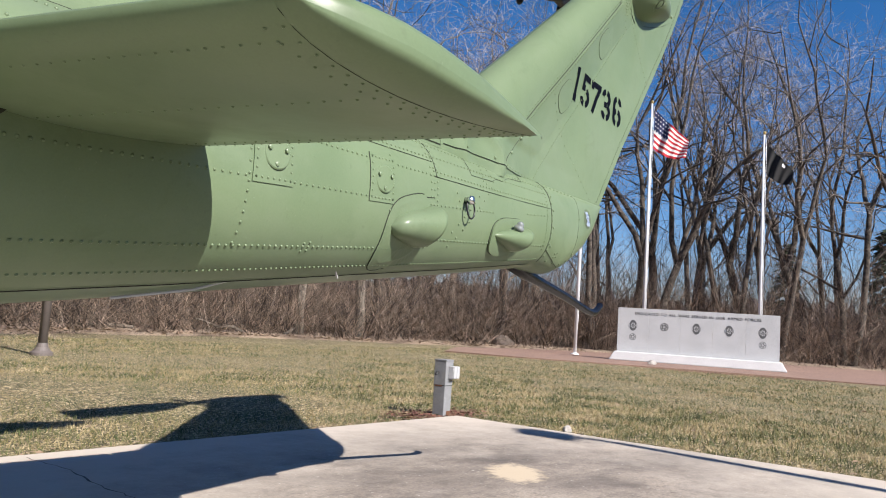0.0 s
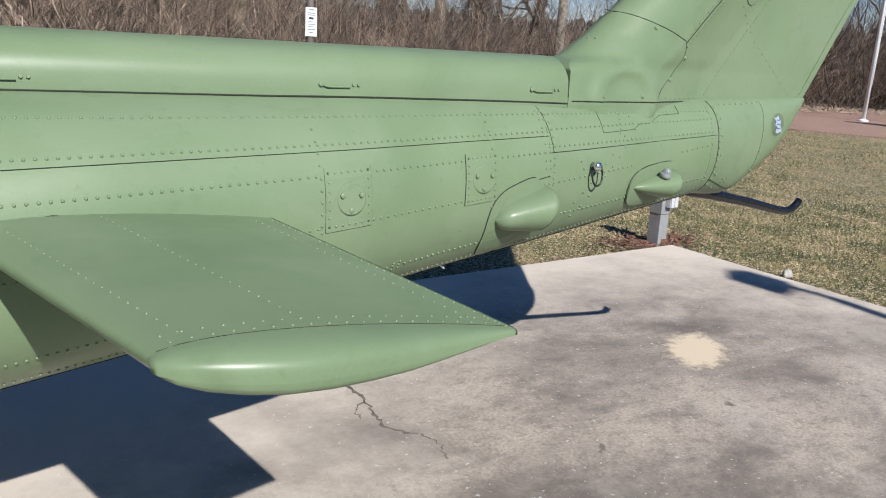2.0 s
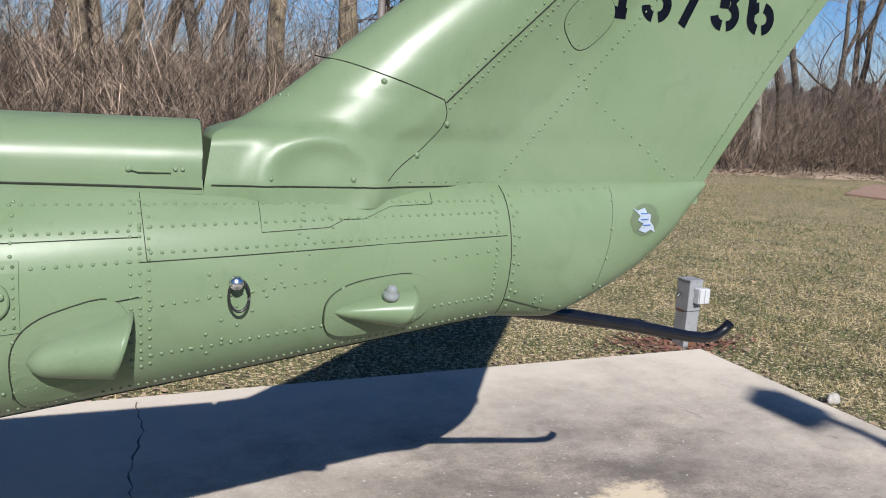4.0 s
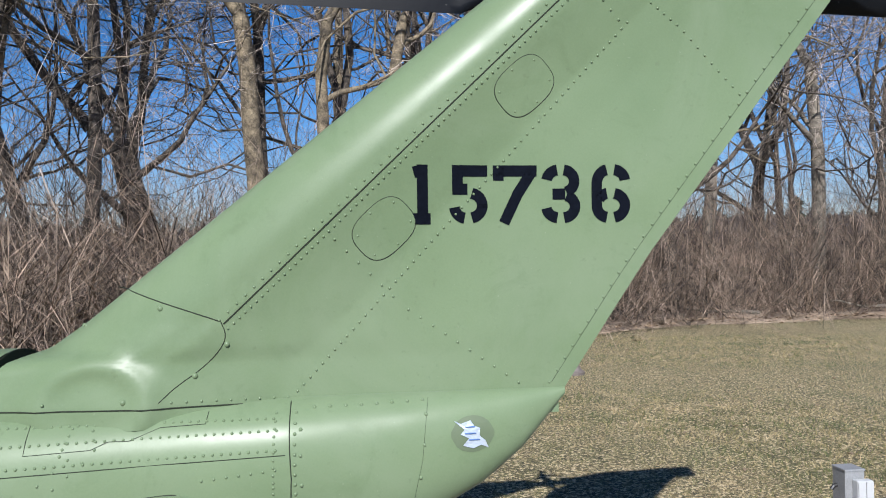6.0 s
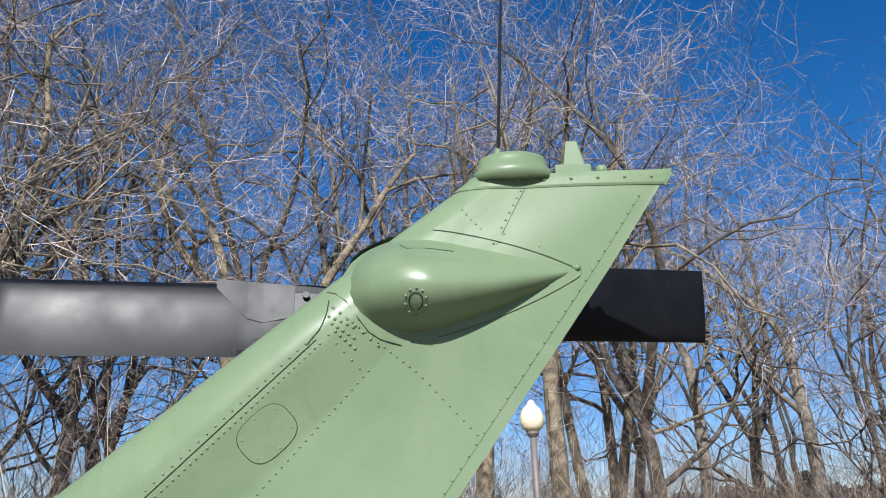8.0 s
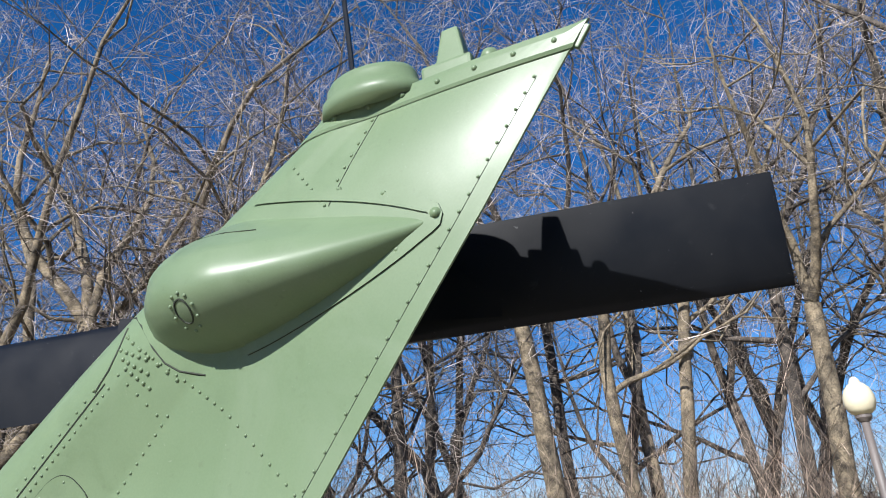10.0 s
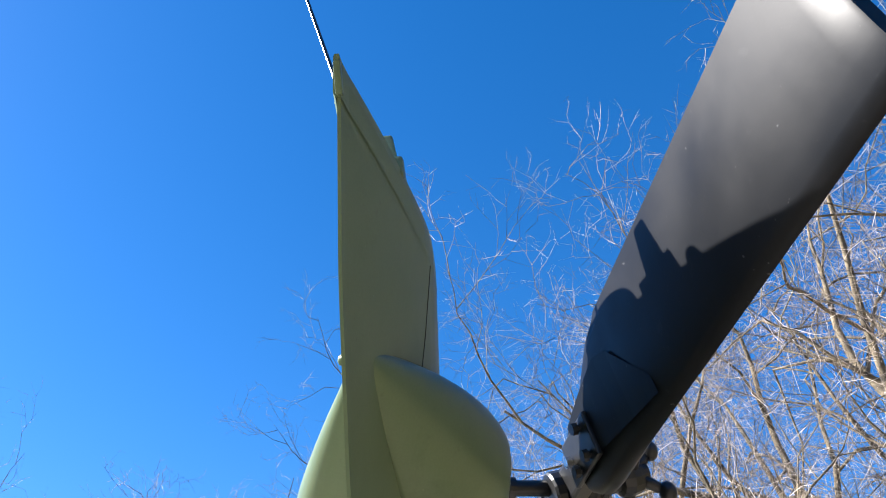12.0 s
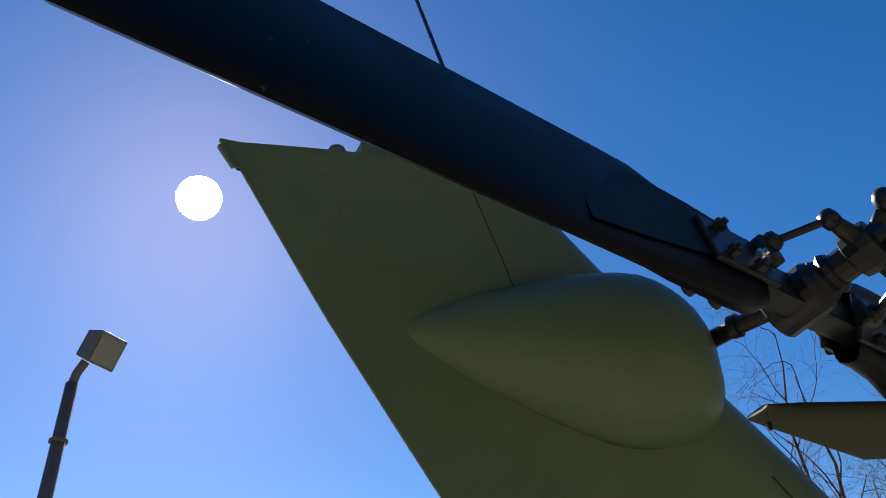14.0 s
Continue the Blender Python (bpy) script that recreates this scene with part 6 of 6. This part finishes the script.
# outlet pedestal at the slab's corner
ped = thing("outlet_pedestal", "grey metal outlet post at the corner of the slab", "outlet post")
pm = pose(3.52, 2.66, 0, 0, 0, 6)
part("post_body", box(pm @ pose(0, 0, 0.095), (0.122, 0.122, 0.33), 0.005), CONDUIT, ped)
part("post_body", box(pm @ pose(0, 0, 0.376), (0.128, 0.128, 0.225), 0.005), CONDUIT, ped)
part("post_cap", box(pm @ pose(0, 0, 0.494), (0.136, 0.136, 0.014), 0.004), CONDUIT, ped)
part("joint_gap", box(pm @ pose(0, 0, 0.262), (0.120, 0.120, 0.008), 0.0), SEAM, ped)
part("rust_foot", box(pm @ pose(0.02, -0.0615, -0.01), (0.07, 0.004, 0.08), 0.001), RUST, ped)
part("rust_foot", box(pm @ pose(-0.0615, 0.01, 0.262), (0.004, 0.08, 0.02), 0.001), RUST, ped)
ob = part("outlet_box", box(pm @ pose(0.035, -0.090, 0.385), (0.105, 0.052, 0.115), 0.006), WHITEBOX, ped, "pale weatherproof outlet box")
for dx in (-0.026, 0.026):
    part("outlet_lid", box(pm @ pose(0.035 + dx, -0.120, 0.385), (0.046, 0.010, 0.105), 0.003), WHITEBOX, ob)
part("conduit_stub", tube([pm @ Vector((-0.06, 0.02, 0.385)), pm @ Vector((-0.085, 0.02, 0.38)), pm @ Vector((-0.10, 0.02, 0.36))], 0.012, 8), STEEL, ped)

# globe lamp with a sign on its post
post = thing("post_lamp", "brown post lamp with a cream acorn globe", "street lamp")
LX, LY = 3.14, 9.98
part("base", lathe([(0.16, -0.12), (0.16, 0.02), (0.12, 0.05), (0.085, 0.10), (0.075, 0.16)], (LX, LY, 0), sides=20), BRONZE, post, smooth=False)
part("post", tube([(LX, LY, 0.1), (LX, LY, 2.35), (LX, LY, 3.50)], [0.066, 0.058, 0.05], 14), BRONZE, post, smooth=True)
part("collar", lathe([(0.06, 0), (0.085, 0.03), (0.10, 0.05), (0.10, 0.08), (0.07, 0.10)], (LX, LY, 3.46), sides=18), BRONZE, post)
part("globe", lathe([(0.10, 0.0), (0.165, 0.06), (0.19, 0.15), (0.185, 0.24), (0.15, 0.33), (0.10, 0.385), (0.07, 0.40), (0.06, 0.44), (0.035, 0.475), (0.001, 0.49)], (LX, LY, 3.55), sides=24), GLOBE, post, "cream acorn globe", smooth=True)
sign = thing("post_sign", "white notice with dark lines on a lamp post", "sign")
to_cam = Vector((0.6 - LX, -2.2 - LY, 0)).normalized()
yaw = math.degrees(math.atan2(to_cam.y, to_cam.x)) + 90
sm = Matrix.Translation(Vector((LX, LY, 1.90)) + to_cam * 0.075) @ pose(0, 0, 0, 0, 0, yaw)
part("plate", box(sm, (0.18, 0.006, 0.44), 0.002), SIGNWHITE, sign)
for k, (w, z, h) in enumerate(((0.10, 0.185, 0.028), (0.15, 0.135, 0.022), (0.14, 0.105, 0.022), (0.09, 0.055, 0.05), (0.13, 0.0, 0.020), (0.15, -0.035, 0.020), (0.12, -0.075, 0.020), (0.14, -0.115, 0.020), (0.08, -0.165, 0.028))):
    part("writing_bar", box(sm @ pose(0, -0.004, z), (w * 0.85, 0.003, h * 0.7), 0.0), SIGNGREEN if k != 3 else FLAGBLUE, sign)
part("bracket", box(sm @ pose(0, 0.03, 0.1), (0.05, 0.05, 0.03), 0.002), STEEL, sign)

# floodlight on a pole behind the camera's start
flood = thing("flood_light", "square floodlight on a dark round pole", "flood light")
FX, FY = 2.735, -6.12
part("pole", tube([(FX, FY, -0.1), (FX, FY, 3.0), (FX, FY, 5.16)], [0.080, 0.068, 0.055], 12), BRONZE, flood, smooth=True)
part("pole_foot", lathe([(0.17, -0.1), (0.17, 0.03), (0.10, 0.06)], (FX, FY, 0), sides=16), BRONZE, flood)
part("slip_joint", lathe([(0.08, 0), (0.08, 0.03)], (FX, FY, 4.6), sides=12), BRONZE, flood)
part("knuckle", tube([(FX, FY, 5.14), (FX - 0.02, FY + 0.04, 5.25), (FX - 0.07, FY + 0.07, 5.36)], 0.042, 10), BRONZE, flood)
hm = Matrix.Translation((FX - 0.17, FY + 0.08, 5.50)) @ (Vector((-0.55, 0.70, -0.42)).to_track_quat("-Z", "Y").to_matrix().to_4x4())
head = part("lamp_head", box(hm, (0.31, 0.31, 0.24), 0.012, 0.82), BRONZE, flood)
part("lens", box(hm @ pose(0, 0, -0.122), (0.27, 0.27, 0.012), 0.003), DOMEGLASS, head, "pale frosted lens")

# monument
mon = thing("monument", "long pale granite memorial wall on a plinth", "monument")
A, B = Vector((22.55, 10.25, 0)), Vector((24.30, 5.42, 0))
mdir = (B - A).normalized()
mlen = (B - A).length
myaw = math.degrees(math.atan2(mdir.y, mdir.x))
mm = Matrix.Translation((A + B) / 2) @ pose(0, 0, 0, 0, 0, myaw)
part("plinth", box(mm @ pose(0, 0, 0.17), (mlen + 0.46, 0.72, 0.30), 0.03, 0.94), PLINTH, mon)
slabs = 5
for k in range(slabs):
    w = mlen / slabs
    part("panel", box(mm @ pose(-mlen / 2 + w * (k + 0.5), 0.05, 0.32 + 0.745), (w - 0.002, 0.24, 1.49), 0.003), GRANITE, mon)
words = []
for word in "DEDICATED TO ALL WHO SERVED IN OUR ARMED FORCES".split():
    text = bpy.data.curves.new("word", "FONT")
    text.body, text.size, text.extrude, text.space_character = word, 0.132, 0.003, 1.12
    ob = new("word", text)
    words.append(bpy.data.meshes.new_from_object(ob.evaluated_get(bpy.context.evaluated_depsgraph_get())))
    bpy.data.objects.remove(ob)
widths = [max(q.co.x for q in tm.vertices) for tm in words]
gap = 0.075
fit = mlen * 0.78 / (sum(widths) + gap * (len(words) - 1))
at = -mlen * 0.39
for tm, w in zip(words, widths):
    tm.materials.append(ENGRAVE)
    ob = new("word", tm)
    ob.parent = mon
    ob.matrix_basis = mm @ pose(at, -0.074, 1.585, 90, 0, 0) @ Matrix.Diagonal((fit, 1, 1, 1))
    at += (w + gap) * fit


def emblem(cx, cz, size, kind, mat):
    """A carved device: a ring or a spread shape with a shield, drawn as plain lobes."""
    def loop(r, lobes, deep, squash=1.0, shift=0.0):
        return [mm @ Vector((cx + r * math.cos(a) * (1 + deep * math.cos(lobes * a + shift)), -0.0735, cz + squash * r * math.sin(a) * (1 + deep * math.cos(lobes * a + shift)))) for a in np.linspace(0, 2 * math.pi, 49)]
    if kind == "ring":
        part("emblem", sheet([loop(size, 20, 0.03), loop(size * 0.82, 1, 0)]), mat, mon)
        part("emblem", sheet([loop(size * 0.62, 5, 0.25), loop(size * 0.28, 3, 0.2)]), mat, mon)
    else:
        part("emblem", sheet([loop(size, 2, 0.22, 1.1, math.pi), loop(size * 0.55, 7, 0.18, 1.15)]), mat, mon)
        part("emblem", sheet([loop(size * 0.36, 3, 0.15, 1.1, 1.57), loop(size * 0.10, 1, 0)]), mat, mon)
        part("emblem", sheet([loop(size * 1.0, 4, 0.06, 1.2), loop(size * 0.92, 4, 0.06, 1.2)]), ENGRAVE_GREY, mon)


for k in range(slabs):
    cx = -mlen / 2 + mlen / slabs * (k + 0.5)
    emblem(cx, 1.22, 0.135, ("bird", "ring", "bird", "bird", "bird")[k], ENGRAVE_GREY)
    if k in (0, 4):
        emblem(cx, 0.83, 0.115, "ring", ENGRAVE_PALE)


# flagpoles and flags
def flagpole(x, y, h):
    t = thing("flagpole", "white metal flagpole with a ball finial", "flagpole", "flagpoles at the monument")
    part("pole", tube([(x, y, 0.0), (x, y, h * 0.6), (x, y, h)], [0.065, 0.055, 0.032], 12), POLEWHITE, t, smooth=True)
    part("foot", lathe([(0.16, -0.02), (0.16, 0.05), (0.08, 0.09)], (x, y, 0), sides=16), POLEWHITE, t)
    part("finial", lathe([(0.02, 0), (0.05, 0.03), (0.065, 0.07), (0.05, 0.11), (0.001, 0.14)], (x, y, h), sides=12), GOLD, t, smooth=True)
    part("halyard", tube([(x - 0.02, y - 0.085, h - 0.1), (x - 0.02, y - 0.095, 1.2)], 0.008, 4), POLEWHITE, t)


flagpole(23.95, 12.65, 10.6)
flagpole(25.08, 10.47, 9.72)
flagpole(26.48, 6.72, 8.45)


def flag(name, hoist, fly, hang, tall, label, paint):
    """Cloth from a hoist, drooping to the point fly; paint gives a material by (across, down)."""
    cols, rws = 40, 26
    grid = []
    for i in range(cols + 1):
        f = i / cols
        col = []
        for k in range(rws + 1):
            g = k / rws
            top_p = hoist + (fly - hoist) * f + Vector((0, 0, -hang * math.sin(f * math.pi) * 0.2))
            squeeze = 1 - 0.55 * f ** 1.4
            wave = 0.11 * math.sin(f * 9 + g * 2.5) * f ** 0.6 + 0.05 * math.sin(f * 21 + g * 5)
            col.append(top_p + Vector((wave * 0.9, wave * 0.35 + 0.10 * g * f, -tall * g * squeeze)))
        grid.append(col)
    t = thing(name, label, "flag")
    groups = {}
    for i in range(cols):
        for k in range(rws):
            groups.setdefault(paint(i / cols, k / rws), []).append((i, k))
    for (pname, mat), cells in groups.items():
        v, f, seen = [], [], {}
        for i, k in cells:
            ids = []
            for q in ((i, k), (i + 1, k), (i + 1, k + 1), (i, k + 1)):
                if q not in seen:
                    seen[q] = len(v)
                    v.append(grid[q[0]][q[1]])
                ids.append(seen[q])
            f.append(tuple(ids))
        part(pname, (v, f), mat, t, smooth=True)
    return grid, t


def stripes(f, g):
    if f < 0.42 and g < 7 / 13:
        i, k = int(f * 40), int(g * 26)
        return ("stars", FLAGWHITE) if i % 3 == 1 and k % 3 == 1 else ("canton", FLAGBLUE)
    return ("red_stripes", FLAGRED) if int(g * 13) % 2 == 0 else ("white_stripes", FLAGWHITE)


flag("flag", Vector((25.13, 10.38, 9.52)), Vector((25.60, 9.18, 8.30)), 0.3, 1.55, "red, white and blue striped flag hanging from a pole", stripes)
flag("flag", Vector((26.52, 6.65, 8.16)), Vector((26.78, 5.75, 7.10)), 0.2, 1.15, "black flag with a white emblem on a pole",
     lambda f, g: ("emblem", FLAGWHITE) if (f - 0.62) ** 2 + ((g - 0.18) * 0.8) ** 2 < 0.004 else ("field", FLAGBLACK))

# the sun itself, far off; its light passes through
b = bmesh.new()
bmesh.ops.create_uvsphere(b, u_segments=32, v_segments=16, radius=118)
SUNGLOW = bpy.data.materials.new("sun_glow")
SUNGLOW.use_nodes = True
sn, sl = SUNGLOW.node_tree.nodes, SUNGLOW.node_tree.links
s_glow, s_clear, s_both = sn.new("ShaderNodeEmission"), sn.new("ShaderNodeBsdfTransparent"), sn.new("ShaderNodeAddShader")
s_glow.inputs["Color"].default_value, s_glow.inputs["Strength"].default_value = (1, 0.97, 0.92, 1), 20
sl.new(s_glow.outputs[0], s_both.inputs[0])
sl.new(s_clear.outputs[0], s_both.inputs[1])
sl.new(s_both.outputs[0], sn["Material Output"].inputs["Surface"])
sun_ball = tagged(part("backdrop", b, SUNGLOW, smooth=True), "bright low winter sun in a clear sky", "sun", kind="structure")
sun_ball.location = SUN_TO * 4300
